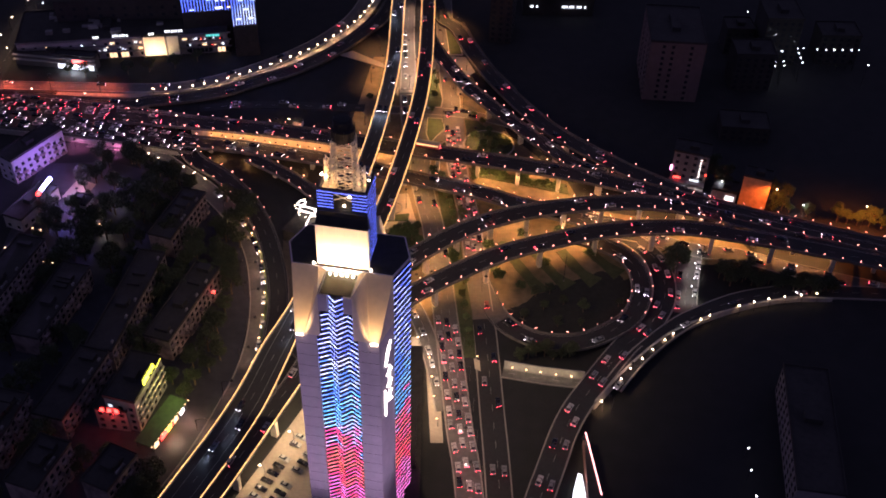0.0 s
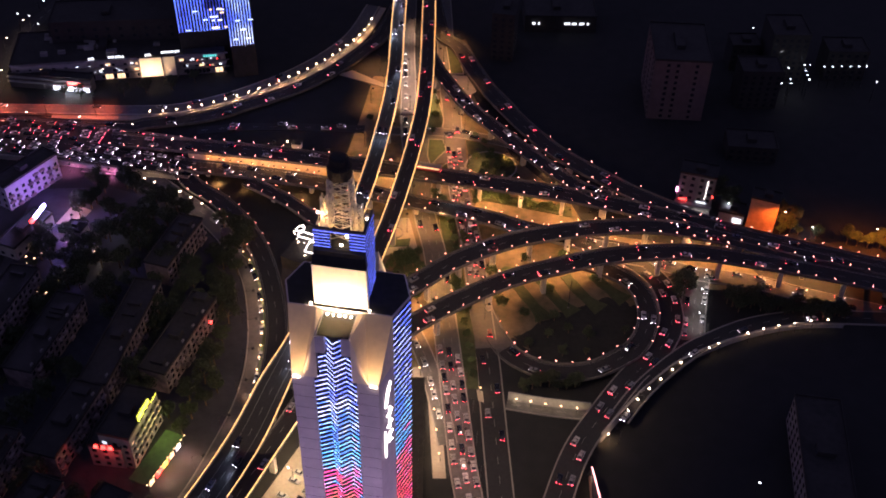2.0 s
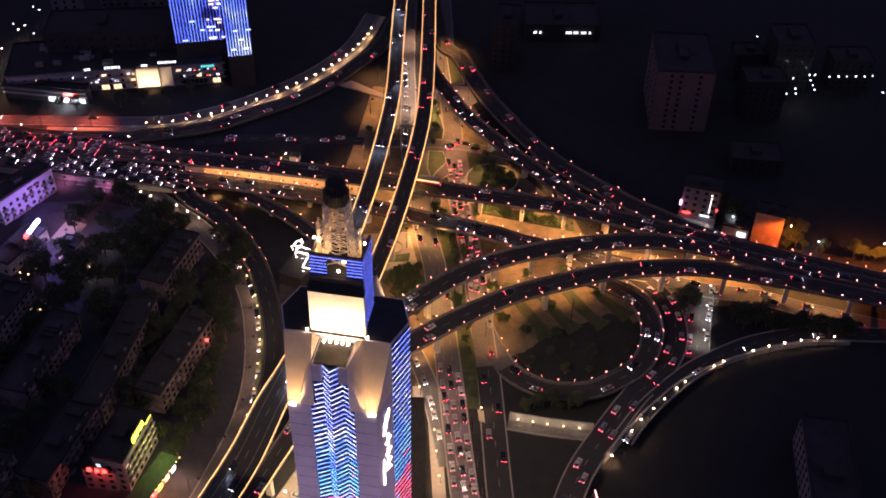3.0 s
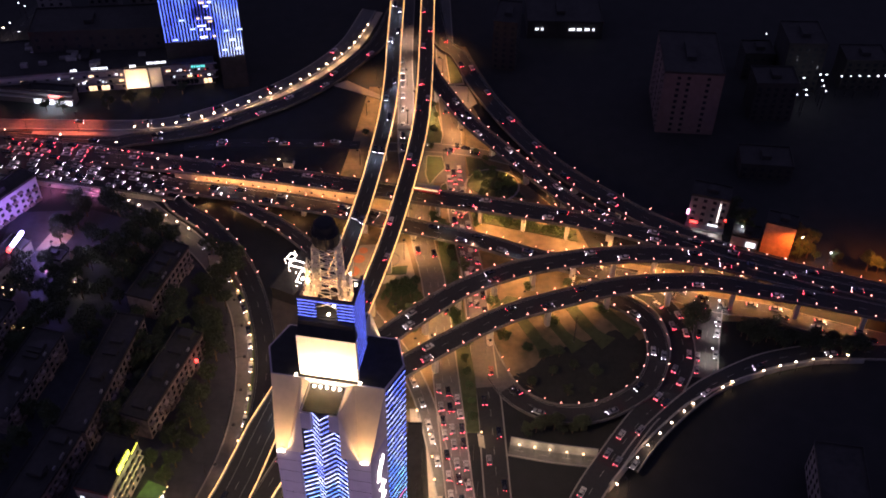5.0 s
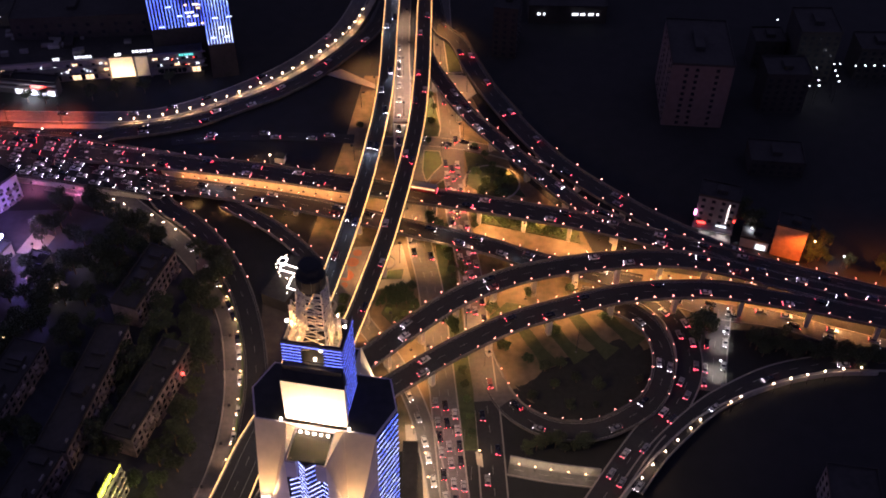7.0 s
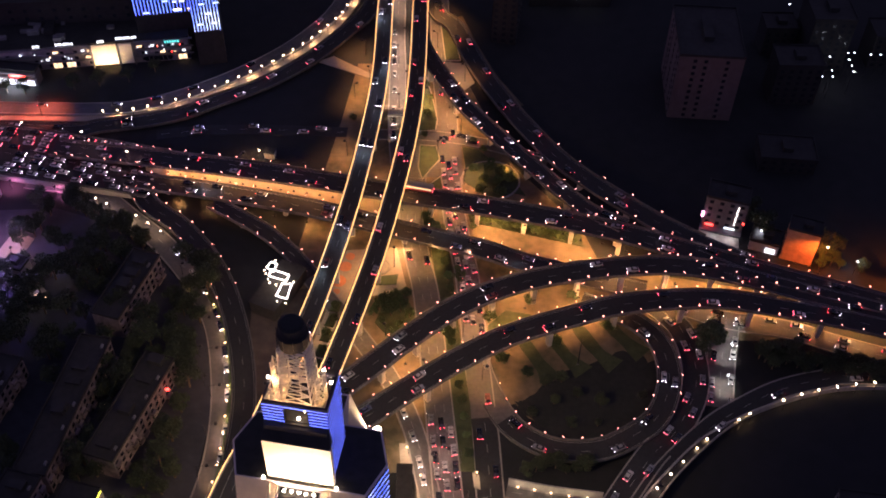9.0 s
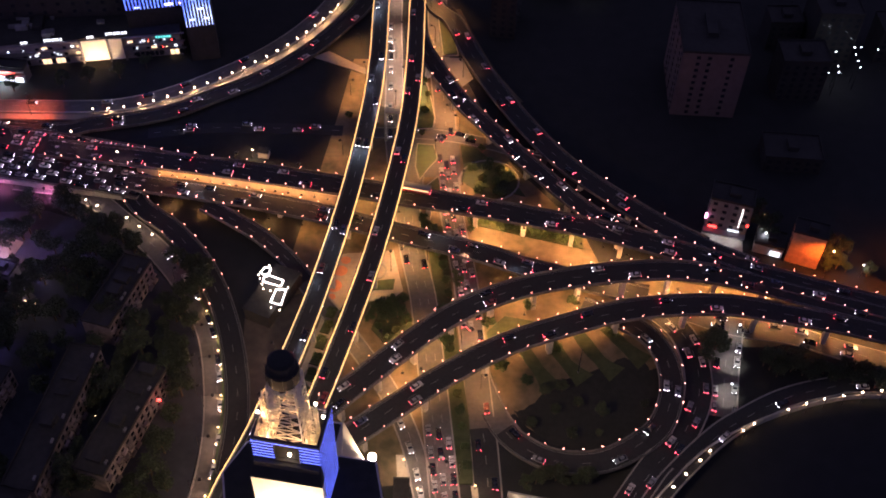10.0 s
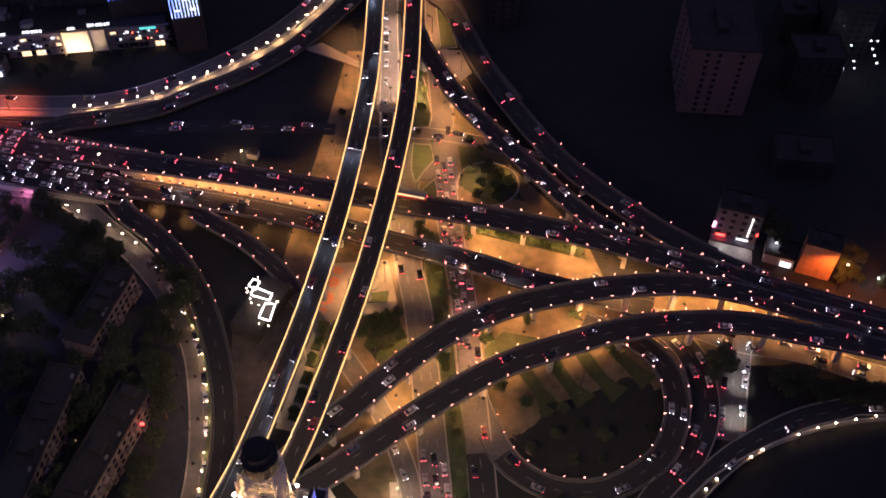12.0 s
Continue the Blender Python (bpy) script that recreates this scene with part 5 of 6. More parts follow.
point_lamp("red_light", (-105, 227, 10), 500, (1.0, 0.05, 0.04), 0.6)
building("sign_house", "dark house carrying a red sign", (-111, 230), (-100, 228.6), 10, 10, lit=0.0, group="apartment blocks")
canopy = thing("market_canopy", "green canopy edged with warm light bulbs", "canopy", at=pose(-90.5, 219, 0, 0, 0, 68))
part("roof", boxm(0, 22, 0, 7, 3.6, 3.9), material("green_sheet", (0.05, 0.1, 0.04), 0.7, vary=0.3), canopy)
for i in range(0, 23, 2):
    part("bulb", lathe(bmesh.new(), [(0.06, 0), (0.2, 0.12), (0.2, 0.3), (0.06, 0.4)], 6, Matrix.Translation((i, -0.1, 3.9))), LAMP_SMALL, canopy)
for i in range(5):
    for y in (0.3, 6.7):
        part("post", rod(bmesh.new(), (1 + i * 5, y, 0), (1 + i * 5, y, 3.6), 0.12), BLACK_STEEL, canopy)
for i in range(5):
    part("shop_front", boxm(2 + i * 3.9, 4.4 + i * 3.9, 0.6, 0.8, 0.3, 2.4), (SHOP_WARM, RED_SIGN, YELLOW_SIGN, SHOP_WARM, SHOP)[i], canopy, "glowing shop front")
part("red_banner", boxm(6, 12, -0.35, -0.2, 2.4, 3.3), RED_SIGN, canopy, "red glowing banner")
point_lamp("market_light", (-84, 224, 3), 900, WARM, 0.5)
point_lamp("market_light", (-80.5, 233, 3), 900, (1.0, 0.5, 0.3), 0.5)

# shopping centre and the twin light towers in the north-west
mall = building("shopping_centre", "wide dark shopping centre with lit shop fronts", (-205, 457), (-104, 472), 30, 11, DARK_RENDER, lit=0.08, bay=5.5, group="shopping centre")
for z in (3.6, 7.3, 11.2):
    for x0, x1 in ((-0.4, 60.1), (78.8, 104)):
        part("ledge", boxm(x0, x1, -1.0, -0.02, z, z + 0.35), DARK_RENDER, mall)
part("lit_wall", boxm(60.5, 78, -0.35, -0.02, 0.3, 10.8), PALE, mall, "tall pale wall washed by warm light")
for x in (60.2, 71.5, 78.0):
    part("pillar", boxm(x, x + 0.7, -1.6, -0.05, 0.0, 11.0), DARK_RENDER, mall)
for x in (62.5, 66, 69.5):
    spot_lamp("wall_light", mall.matrix_world @ Vector((x, -6.0, 0.8)), mall.matrix_world @ Vector((x, -0.3, 5.5)), 1700, (1.0, 0.66, 0.34), 110, 0.4)
for x0, n, m in ((43.5, 6, SHOP_WARM), (97, 3, SHOP_WARM), (82.5, 3, WINDOW), (88.5, 3, WINDOW), (31, 4, WINDOW)):
    for i in range(n):
        part("shop_pane", boxm(x0 + i * 1.9, x0 + i * 1.9 + 1.6, -0.3, -0.03, 0.6, 3.3), m if i % 3 != 2 else WINDOW, mall, "")
for i, x in enumerate((41, 44.5, 50, 56.5, 58, 63, 66, 80, 83, 86, 89.5, 95, 99)):
    part("small_sign", boxm(x, x + (1.3, 2.2, 0.8)[i % 3], -0.3, -0.03, (4.6, 8.2)[i % 2], (5.6, 9.0)[i % 2]), (SHOP, SHOP_WARM, PANE_COOL.materials[0])[i % 3], mall, "")
for x0, n, z0 in ((46.5, 7, 12.0), (37, 3, 11.7), (72, 8, 13.0), (64, 3, 12.0)):
    for i in range(n):
        part("sign_bar", boxm(x0 + i * 1.1, x0 + i * 1.1 + (0.7, 0.95, 0.5)[i % 3], -0.5, -0.1, z0 + (0.0, 0.2, 0.1)[i % 3], z0 + 1.15), SHOP, mall, "white glowing sign bar")
for i in range(6):
    part("sign_bar", boxm(92 + i * 1.1, 92.8 + i * 1.1, -0.5, -0.1, 9.6, 10.6), bpy.data.materials.get("teal_sign") or glow("teal_sign", (0.1, 0.7, 0.65), 0.5), mall, "teal glowing sign bar")
for x0, x1, z0, z1 in ((0, 42, 5.2, 7.0), (0, 36, 8.6, 10.2), (84, 103, 5.4, 6.6)):
    part("fascia", boxm(x0, x1, -0.22, -0.03, z0, z1), RENDER_GREY, mall, "dull grey fascia band")
ml = random.Random(19)
for i in range(34):
    x, z = ml.uniform(30, 103), ml.choice((2.2, 4.6, 6.0, 8.0, 9.4))
    if not 58 < x < 80:
        part("small_light", boxm(x, x + ml.uniform(0.3, 0.8), -0.34, -0.24, z, z + 0.45), ml.choice((SHOP, SHOP_WARM, SHOP, RED_SIGN)), mall)
for i in range(26):
    x, y = ml.uniform(8, 95), ml.uniform(3, 27)
    part("roof_plant", boxm(x, x + ml.uniform(1.5, 5), y, y + ml.uniform(1.5, 3), 11.36, 11.4 + ml.uniform(0.6, 2.0), None, 0.96), DARK_RENDER, mall)
upper = building("upper_storeys", "dark stepped upper storeys behind the shops", (-190, 478), (-128, 484), 22, 22, DARK_ROOF, storey=4, bay=6, lit=0.06, side=False, group="shopping centre")
for a, b in (((-214, 458), (-212, 485)), ((-212, 485), (-210, 520))):
    street_lamp(a[0] + 3, a[1], 0, 8, 1200, (1.0, 0.6, 0.3), LAMP_WARM, "far warm street lamp", "far lamps", 0.6)
wing = building("round_wing", "low rounded wing with a bright shop front", (-207, 456), (-166, 451.4), 5, 7, material("grey_fascia", (0.07, 0.06, 0.065), 0.7), lit=0.0, front=False, side=False, group="shopping centre")
part("shop_front", boxm(22, 40, -0.5, -0.1, 0.3, 2.6), SHOP, wing, "bright white shop front")
part("red_bar", boxm(30, 37, -0.5, -0.1, 4.2, 5.4), RED_SIGN, wing, "red glowing sign bar")
for z0 in (3.4, 5.9):
    part("ledge", boxm(-0.3, 41.4, -1.1, -0.02, z0, z0 + 0.5), RENDER_GREY, wing, "dull grey curved ledge")
point_lamp("shop_light", (-176, 448.5, 2.5), 1300, COOL, 0.8)
def tower_lines():
    """Blue light lines with pale, broken stretches."""
    m = glow("blue_light_line", (0.1, 0.16, 1.0), 1.7)
    nt = m.node_tree
    noise_n = nt.nodes.new("ShaderNodeTexNoise")
    noise_n.inputs["Scale"].default_value, noise_n.inputs["Detail"].default_value = 0.08, 5
    ramp = nt.nodes.new("ShaderNodeValToRGB")
    e = ramp.color_ramp.elements
    e[0].position, e[0].color = 0.36, (0.01, 0.015, 0.12, 1)
    e[1].position, e[1].color = 0.78, (0.75, 0.9, 1.0, 1)
    for p, c in ((0.44, (0.08, 0.13, 1.0, 1)), (0.58, (0.12, 0.22, 1.0, 1))):
        e.new(p).color = c
    geo = nt.nodes.new("ShaderNodeNewGeometry")
    nt.links.new(geo.outputs["Position"], noise_n.inputs["Vector"])
    nt.links.new(noise_n.outputs["Fac"], ramp.inputs["Fac"])
    nt.links.new(ramp.outputs["Color"], nt.nodes["Principled BSDF"].inputs["Emission Color"])
    return m


for nm, a, b, d, hh, n in (("light_tower", (-125.5, 474.5), (-100.6, 479.2), 18, 75, 17), ("light_tower", (-99.2, 467), (-87.6, 469.6), 14, 72, 9)):
    tw = building(nm, "high-rise with vertical blue light lines", a, b, d, hh, DARK_ROOF, front=False, side=False, group="light towers")
    w = (Vector(b) - Vector(a)).length
    for i in range(n):
        part("light_line", boxm(w * (i + 0.3) / n, w * (i + 0.3) / n + 0.24, -0.3, -0.02, 20.5 if n > 10 else 18, hh), tower_lines() if i == 0 and "blue_light_line" not in bpy.data.materials else bpy.data.materials["blue_light_line"], tw)
    for i in range(5):
        part("lit_room", boxm(w * (0.15 + 0.17 * i), w * (0.15 + 0.17 * i) + 2.4, -0.2, -0.03, 21 + 5 * (i * 2 % 3), 21.7 + 5 * (i * 2 % 3)), PANE_COOL.materials[0], tw)
room = random.Random(61)
for i in range(26):
    x, z = room.uniform(15.5, 22.5), 21.5 + 2.0 * room.randrange(18)
    part("lit_room", boxm(x, x + room.uniform(0.8, 2.4), -0.42, -0.32, z, z + 0.8), room.choice((SHOP, SHOP_WARM, SHOP)), bpy.data.objects["light_tower"])
for x, y in ((-214, 530.3), (-209.7, 526.8), (-219, 512.4), (-212.7, 510.8), (-205.6, 502.5), (-201.7, 490.9), (-202.4, 484.4), (-205.1, 536.1), (-171.5, 535.8), (-142.9, 509.3)):
    street_lamp(x, y, 0, 8, 0, WARM, LAMP_COOL, "far pale street lamp", "far lamps", 0.5)

street("far_street", [(-214.5, 440, 0), (-213.7, 472, 0), (-214.7, 499, 0), (-213, 516, 0), (-205, 545, 0)], 8.0, "far dark street beside the shops", kerbs=False, lift=0.12, surface=ASPHALT)
for x, y, w in ((-219, 470, 2200), (-219, 488, 2600), (-216, 506, 1800)):
    street_lamp(x, y, 0, 8, w * 0.25, (1.0, 0.72, 0.5), LAMP_WARM, "far warm street lamp", "far lamps", 2.0, cone=130)
for a, b, d, h in (((-196, 512), (-183, 514), 12, 30), ((-172, 516), (-158, 518), 12, 24), ((-150, 512), (-134, 514), 14, 34)):
    building("far_tower_block", "dark far tower block seen faintly at night", a, b, d, h, DARK_RENDER, lit=0.03, group="far tower blocks", side=False)

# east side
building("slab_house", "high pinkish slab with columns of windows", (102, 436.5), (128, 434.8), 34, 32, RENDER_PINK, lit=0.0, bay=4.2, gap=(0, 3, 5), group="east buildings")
# Fill spot added in mid-air for the slab's faint pink front.
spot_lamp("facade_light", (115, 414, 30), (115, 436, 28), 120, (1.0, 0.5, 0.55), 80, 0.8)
shop = building("shop_house", "small shop house with red and white signs", (105.2, 371), (119.6, 366.6), 9, 17.5, DARK_RENDER, lit=0.04, bay=3.4, storey=3.4, group="east buildings")
part("red_letters", boxm(1.4, 4.4, -0.5, -0.2, 4.0, 4.6), RED_SIGN, shop, "red glowing sign bar")
part("white_letters", boxm(8.5, 12.5, -0.5, -0.2, 3.9, 4.5), SHOP, shop, "white glowing sign bar")
for i in range(7):
    part("light_dot", boxm(11.7, 12.05, -0.3, -0.02, 6.4 + i * 1.45, 6.8 + i * 1.45), WHITE_SIGN, shop)
part("pink_panel", boxm(-0.6, 0.2, -0.8, -0.3, 8.0, 10.4), glow("pink_sign", (1.0, 0.3, 0.6), 4.0), shop, "pink glowing panel")
part("red_dot", boxm(14.6, 15.2, -0.3, 0.3, 7.6, 8.4), RED_SIGN, shop)
patch("shop_forecourt", [(102.5, 361), (104.8, 370.6), (119.4, 366.2), (117, 354)], 0.3, PAVING, "pale forecourt lit by a shop")
part("awning", boxm(-0.3, 15.2, -2.6, -0.02, 3.0, 3.3), DARK_RENDER, shop, "flat awning over the shop front")
point_lamp("shop_light", (109, 367.6, 2.5), 120, COOL, 0.6)
point_lamp("shop_light", (115.5, 365.6, 2.5), 160, COOL, 0.6)
building("orange_house", "plain house front lit bright orange", (132.8, 357), (143.5, 353.1), 7, 15.5, material("orange_render", (0.6, 0.3, 0.14), 0.9, vary=0.3), lit=0.0, front=False, group="east buildings")
building("low_shop", "low shop with a bright white front", (122, 361.5), (132, 358), 8, 4.5, lit=0.0, front=False, side=False, group="east buildings")
bm = boxm(6, 9.6, -0.4, -0.1, 0.6, 2.8)
part("shop_front", bm, SHOP, bpy.data.objects["low_shop"], "bright white shop front")
# Near-black walls keep these far blocks unlit by colour.
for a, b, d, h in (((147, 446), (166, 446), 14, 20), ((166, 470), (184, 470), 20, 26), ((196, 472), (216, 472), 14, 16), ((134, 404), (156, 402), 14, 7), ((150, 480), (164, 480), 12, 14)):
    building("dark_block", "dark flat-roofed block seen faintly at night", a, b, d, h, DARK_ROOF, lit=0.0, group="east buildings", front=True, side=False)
for x, y in ((151.8, 484), (165, 503), (169, 483), (180.4, 482), (175, 474), (169, 464), (174, 464.2), (168.4, 454.6), (172.6, 454.7), (167.4, 450.4), (171.9, 450.6), (182.7, 467.3), (185.5, 467.4), (182, 462.4), (181.9, 458.2), (181.7, 454), (192.3, 466), (196.6, 466.2), (200.9, 466.4), (205.2, 466.5), (209.6, 466.7), (213.4, 466.9), (214, 452.7)):
    street_lamp(x, y - 0.5, 0, 12.0, 0, COOL, LAMP_COOL, "tall far lamp with a white light", "far lamps", 0.4)
point_lamp("yard_light", (176, 456, 10), 260, COOL, 0.5)
for x0, x1 in ((52, 53.6), (55, 56), (69, 72), (73, 75.4), (77, 79.5), (81, 82)):
    ob = part("far_sign", boxm(x0, x1, 514.8, 515.2, 5, 6.1), SHOP)
    tagged(ob, "far white glowing sign bar", "sign", "far signs")
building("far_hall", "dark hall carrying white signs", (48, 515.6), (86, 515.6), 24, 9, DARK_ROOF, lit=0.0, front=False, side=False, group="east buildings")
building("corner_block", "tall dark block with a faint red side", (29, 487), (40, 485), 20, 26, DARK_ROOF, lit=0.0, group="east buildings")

# glass tower and lit wedge in the south-east
building("long_block", "long dim apartment block with rows of windows", (125.4, 252.3), (117.5, 200), 15, 13, DARK_RENDER, lit=0.0, side=False, storey=3.0, bay=3.6, group="south buildings")
for x, y in ((108, 222), (107, 213), (106.5, 203), (105.5, 201.5)):
    street_lamp(x, y, 0, 5.0, 0, COOL, LAMP_COOL, "small white lamp in a dark yard", "yard lamps", 0.4, 0)
wedge = thing("lit_wedge", "low wedge-shaped hall with a glowing pink edge", "building", "south buildings", at=pose(52, 200, 0))
part("wall", prism(bmesh.new(), [(1.5, 26.4), (0.4, -4), (5.0, -4), (2.0, 26.4)], 0, 6), material("red_plaster", (0.26, 0.14, 0.12), 0.9, vary=0.5, scale=0.8), wedge)
part("roof", prism(bmesh.new(), [(1.4, 26.6), (0.2, -4.2), (5.2, -4.2), (2.1, 26.6)], 6, 6.35), DARK_ROOF, wedge)
part("edge_light", rod(bmesh.new(), (1.95, 26.4, 6.5), (4.7, 1.5, 6.5), 0.2), glow("pink_edge", (1.0, 0.4, 0.4), 2.2), wedge, "glowing pink edge line")
point_lamp("wedge_light", (52.0, 211, 5.5), 160, (1.0, 0.5, 0.45), 0.3)
# Brightly lit white ground, built as a glowing sheet on added posts.
awning = thing("lit_canopy", "glowing white sheet standing for brightly lit ground", "canopy", "south buildings", at=pose(50, 200, 0))
part("membrane", prism(bmesh.new(), [(0.5, 12.1), (1.7, 11.7), (2.2, 4.0), (1.9, -2), (-3.2, -2), (-1.4, 6.0)], 2.9, 3.1), SHOP, awning, "white glowing sheet")
for x, y in ((0.8, 11.2), (1.6, 0.0), (-2.4, 0.0), (-0.8, 6.2)):
    part("post", rod(bmesh.new(), (x, y, 0), (x, y, 2.9), 0.08), BLACK_STEEL, awning)
# low podium beside the tower
pod = building("podium", "low dark podium beside the tower", (-6, 186), (-1.6, 186), 76, 8, DARK_ROOF, lit=0.0, front=False, side=False, group="south buildings")
patch("alley", [(1.8, 226), (6.2, 226), (4.0, 264), (-0.4, 264)], 0.06, PAVING, "pale alley between the tower and the avenue")
patch("alley_square", [(-6, 275), (0.2, 275), (4.0, 264.2), (-5.2, 264.2)], 0.07, PAVING, "small pale square lit by lamps")
for x, y in ((-3, 271), (1.4, 261), (2.4, 252), (3.2, 243), (4.2, 233)):
    street_lamp(x, y, 0.05, 4.2, 650, (1.0, 0.7, 0.4), LAMP_SMALL, "small warm lamp in an alley", "alley lamps", 0.4, 180)
street("loop_exit", [(29, 284, 0.15), (25, 291, 0.1), (22.2, 298.5, 0.05), (20.6, 308, 0), (20.2, 318, 0)], 7.4, "short road joining the loop to the avenue", 1, False, 0.15)
wall_run("loop_kerb", [(34.7, 282.6, 0), (30.3, 289.2, 0), (26, 299.4, 0), (23.8, 307.9, 0), (23.2, 316, 0)], 0.4, "pale curved kerb beside the loop", KERB, 0.4)


# ---- trees ----
def tree_meshes(seed, h, r, leaves):
    rnd = random.Random(seed)
    bm = bmesh.new()
    rod(bm, (0, 0, -0.2), (0.1, 0.05, h * 0.45), 0.22, 0.14, 7)
    tips = []
    for i in range(6):
        a = 2 * math.pi * i / 6 + rnd.uniform(-0.4, 0.4)
        tip = (math.cos(a) * r * rnd.uniform(0.4, 0.75), math.sin(a) * r * rnd.uniform(0.4, 0.75), h * rnd.uniform(0.55, 0.85))
        rod(bm, (0.1, 0.05, h * rnd.uniform(0.3, 0.45)), tip, 0.1, 0.03, 5)
        tips.append(Vector(tip))
    tips.append(Vector((0, 0, h * 0.9)))
    trunk = bm_mesh("trunk", bm)
    trunk.materials.append(BARK)
    verts, faces = [], []
    for i in range(leaves):
        c = rnd.choice(tips)
        d = Vector((rnd.gauss(0, 1), rnd.gauss(0, 1), rnd.gauss(0, 0.8)))
        p = c + d.normalized() * r * 0.45 * rnd.random() ** 0.5
        q = Euler((rnd.uniform(0, 6.3), rnd.uniform(0, 6.3), rnd.uniform(0, 6.3))).to_matrix()
        k = rnd.uniform(0.16, 0.34)
        n = len(verts)
        for x, y, z in ((-k, 0, 0), (0, -k * 0.6, 0.06), (k, 0, 0), (0, k * 0.6, 0.06)):
            verts.append(p + q @ Vector((x, y, z)))
        faces.append((n, n + 1, n + 2, n + 3))
    crown = bpy.data.meshes.new("crown")
    crown.from_pydata(verts, [], faces)
    crown.materials.append(LEAF)
    return trunk, crown


TREES = [tree_meshes(11, 6.0, 2.6, 900), tree_meshes(12, 7.5, 3.2, 1200), tree_meshes(13, 5.0, 2.2, 700)]
SHRUBS = [tree_meshes(21, 1.8, 1.4, 420), tree_meshes(22, 1.5, 1.7, 420)]


# Crown copies with shade in the leaf colour, picked by "dark" labels.
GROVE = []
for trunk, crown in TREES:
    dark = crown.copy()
    dark.materials[0] = UNLIT_LEAF
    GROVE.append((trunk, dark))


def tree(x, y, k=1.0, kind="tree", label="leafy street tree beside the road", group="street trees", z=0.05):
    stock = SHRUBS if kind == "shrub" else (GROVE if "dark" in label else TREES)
    trunk, crown = stock[int(abs(x * 3 + y * 5)) % len(stock)]
    ob = thing(kind, label, kind, group, at=pose(x, y, z, 0, 0, (x * 37 + y * 91) % 360) @ Matrix.Diagonal((k, k, k, 1)))
    part("trunk", trunk, BARK, ob)
    part("crown", crown, LEAF, ob)


grove = random.Random(8)
n = 0
while n < 9:
    x, y = grove.uniform(33, 76), grove.uniform(278, 309)
    if ((x - 55) / 20.5) ** 2 + ((y - 291.5) / 13.5) ** 2 < 1 and y < 297 + (x - 33) * 0.36:
        tree(x, y, grove.uniform(0.6, 0.95), label="small dark tree on unlit ground", group="loop trees")
        n += 1
for i in range(26):
    x = 116 + i * 1.75
    tree(x, 307.5 + grove.uniform(-3.2, 3.2) - (x - 116) * 0.08, grove.uniform(0.9, 1.4), label="dark tree on unlit ground", group="dark trees")
for i in range(7):
    tree(34 + i * 3.1, 266.5 + grove.uniform(-1.6, 1.6) - abs(i - 5) * 0.3, grove.uniform(0.8, 1.1), label="dark tree on unlit ground", group="dark trees")
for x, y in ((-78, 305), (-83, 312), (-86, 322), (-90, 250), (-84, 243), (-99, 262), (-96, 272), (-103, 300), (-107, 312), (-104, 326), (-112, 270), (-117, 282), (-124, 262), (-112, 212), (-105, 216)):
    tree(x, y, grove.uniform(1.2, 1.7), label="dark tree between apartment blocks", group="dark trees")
for x, y in ((28.1, 308.7), (65.6, 322.0), (24.3, 326.5), (38.7, 334.1), (54.1, 336.4), (10, 318.7), (36.2, 302.3), (34, 397), (22, 390), (30, 389), (20, 402), (26, 402), (31, 401), (24, 396), (29, 395)):
    tree(x, y, 1.6, "shrub", "rounded shrub beside a pier foot", "pier shrubs")
for x, y in ((8.6, 330), (9.4, 324), (10.4, 318), (11, 314), (13.2, 296), (13.8, 290), (14.6, 284), (15.4, 277), (16, 270), (3.2, 362), (2.6, 366.5), (6, 361), (-16.5, 327), (-13.5, 323.5), (-10, 319), (-7.5, 322), (-4, 326), (13, 348), (13.8, 343)):
    tree(x, y, grove.uniform(0.55, 0.85), label="leafy tree on a narrow green strip", group="strip trees")
for x, y, k in ((128, 368, 1.6), (123, 374, 1.7), (113, 378, 1.6), (147, 362, 1.5), (154, 360, 1.4)):
    tree(x, y, k, label="tall dark tree before a house", group="dark trees")
rnd = random.Random(5)
line = Line([(20, 376.3, 0), (32, 372.7, 0), (43, 369.5, 0), (58, 365.2, 0)])
for s_ in np.arange(0, line.length, 1.9):
    p = line.at(s_)[0]
    for dy in (0.4, -2.0):
        if rnd.random() < 0.85:
            tree(p.x + rnd.uniform(-0.6, 0.6), p.y + dy + rnd.uniform(-0.7, 0.7), rnd.uniform(0.9, 1.6), "shrub", "rounded shrub on a golden lit verge", "verge shrubs", 0.3)
for x, y, k in ((-8.8, 333, 1.1), (-12.6, 331.5, 1.2), (-7, 329, 1.0), (-10.5, 327, 1.1), (-15, 330, 0.9), (-5, 335.5, 0.8), (2.2, 369.5, 0.9), (1.2, 373, 1.0), (4.5, 366, 0.9), (7, 357, 0.8), (8.5, 350.5, 0.9), (9.6, 344, 0.9), (10.5, 338, 0.8), (18.8, 369, 0.7), (-2.5, 314, 0.8), (-5, 310, 0.7), (-16.8, 301, 0.8), (13.5, 310, 0.8), (14.2, 303, 0.8), (0, 421, 0.7), (24, 412, 0.8), (27, 405, 0.7), (20, 418, 0.7)):
    tree(x, y, k)
tree(99, 316, 2.1, label="large dark tree beside a white lit street")
tree(97.5, 312.5, 1.9, label="large dark tree beside a white lit street")
for x, y, k in ((47, 316, 1.4), (-20, 427, 1.4), (-30, 432, 1.3), (0, 455, 1.2), (2, 446, 1.2), (1, 436, 1.2)):
    tree(x, y, k, "shrub", "dark rounded shrub on the lawn", "lawn shrubs")
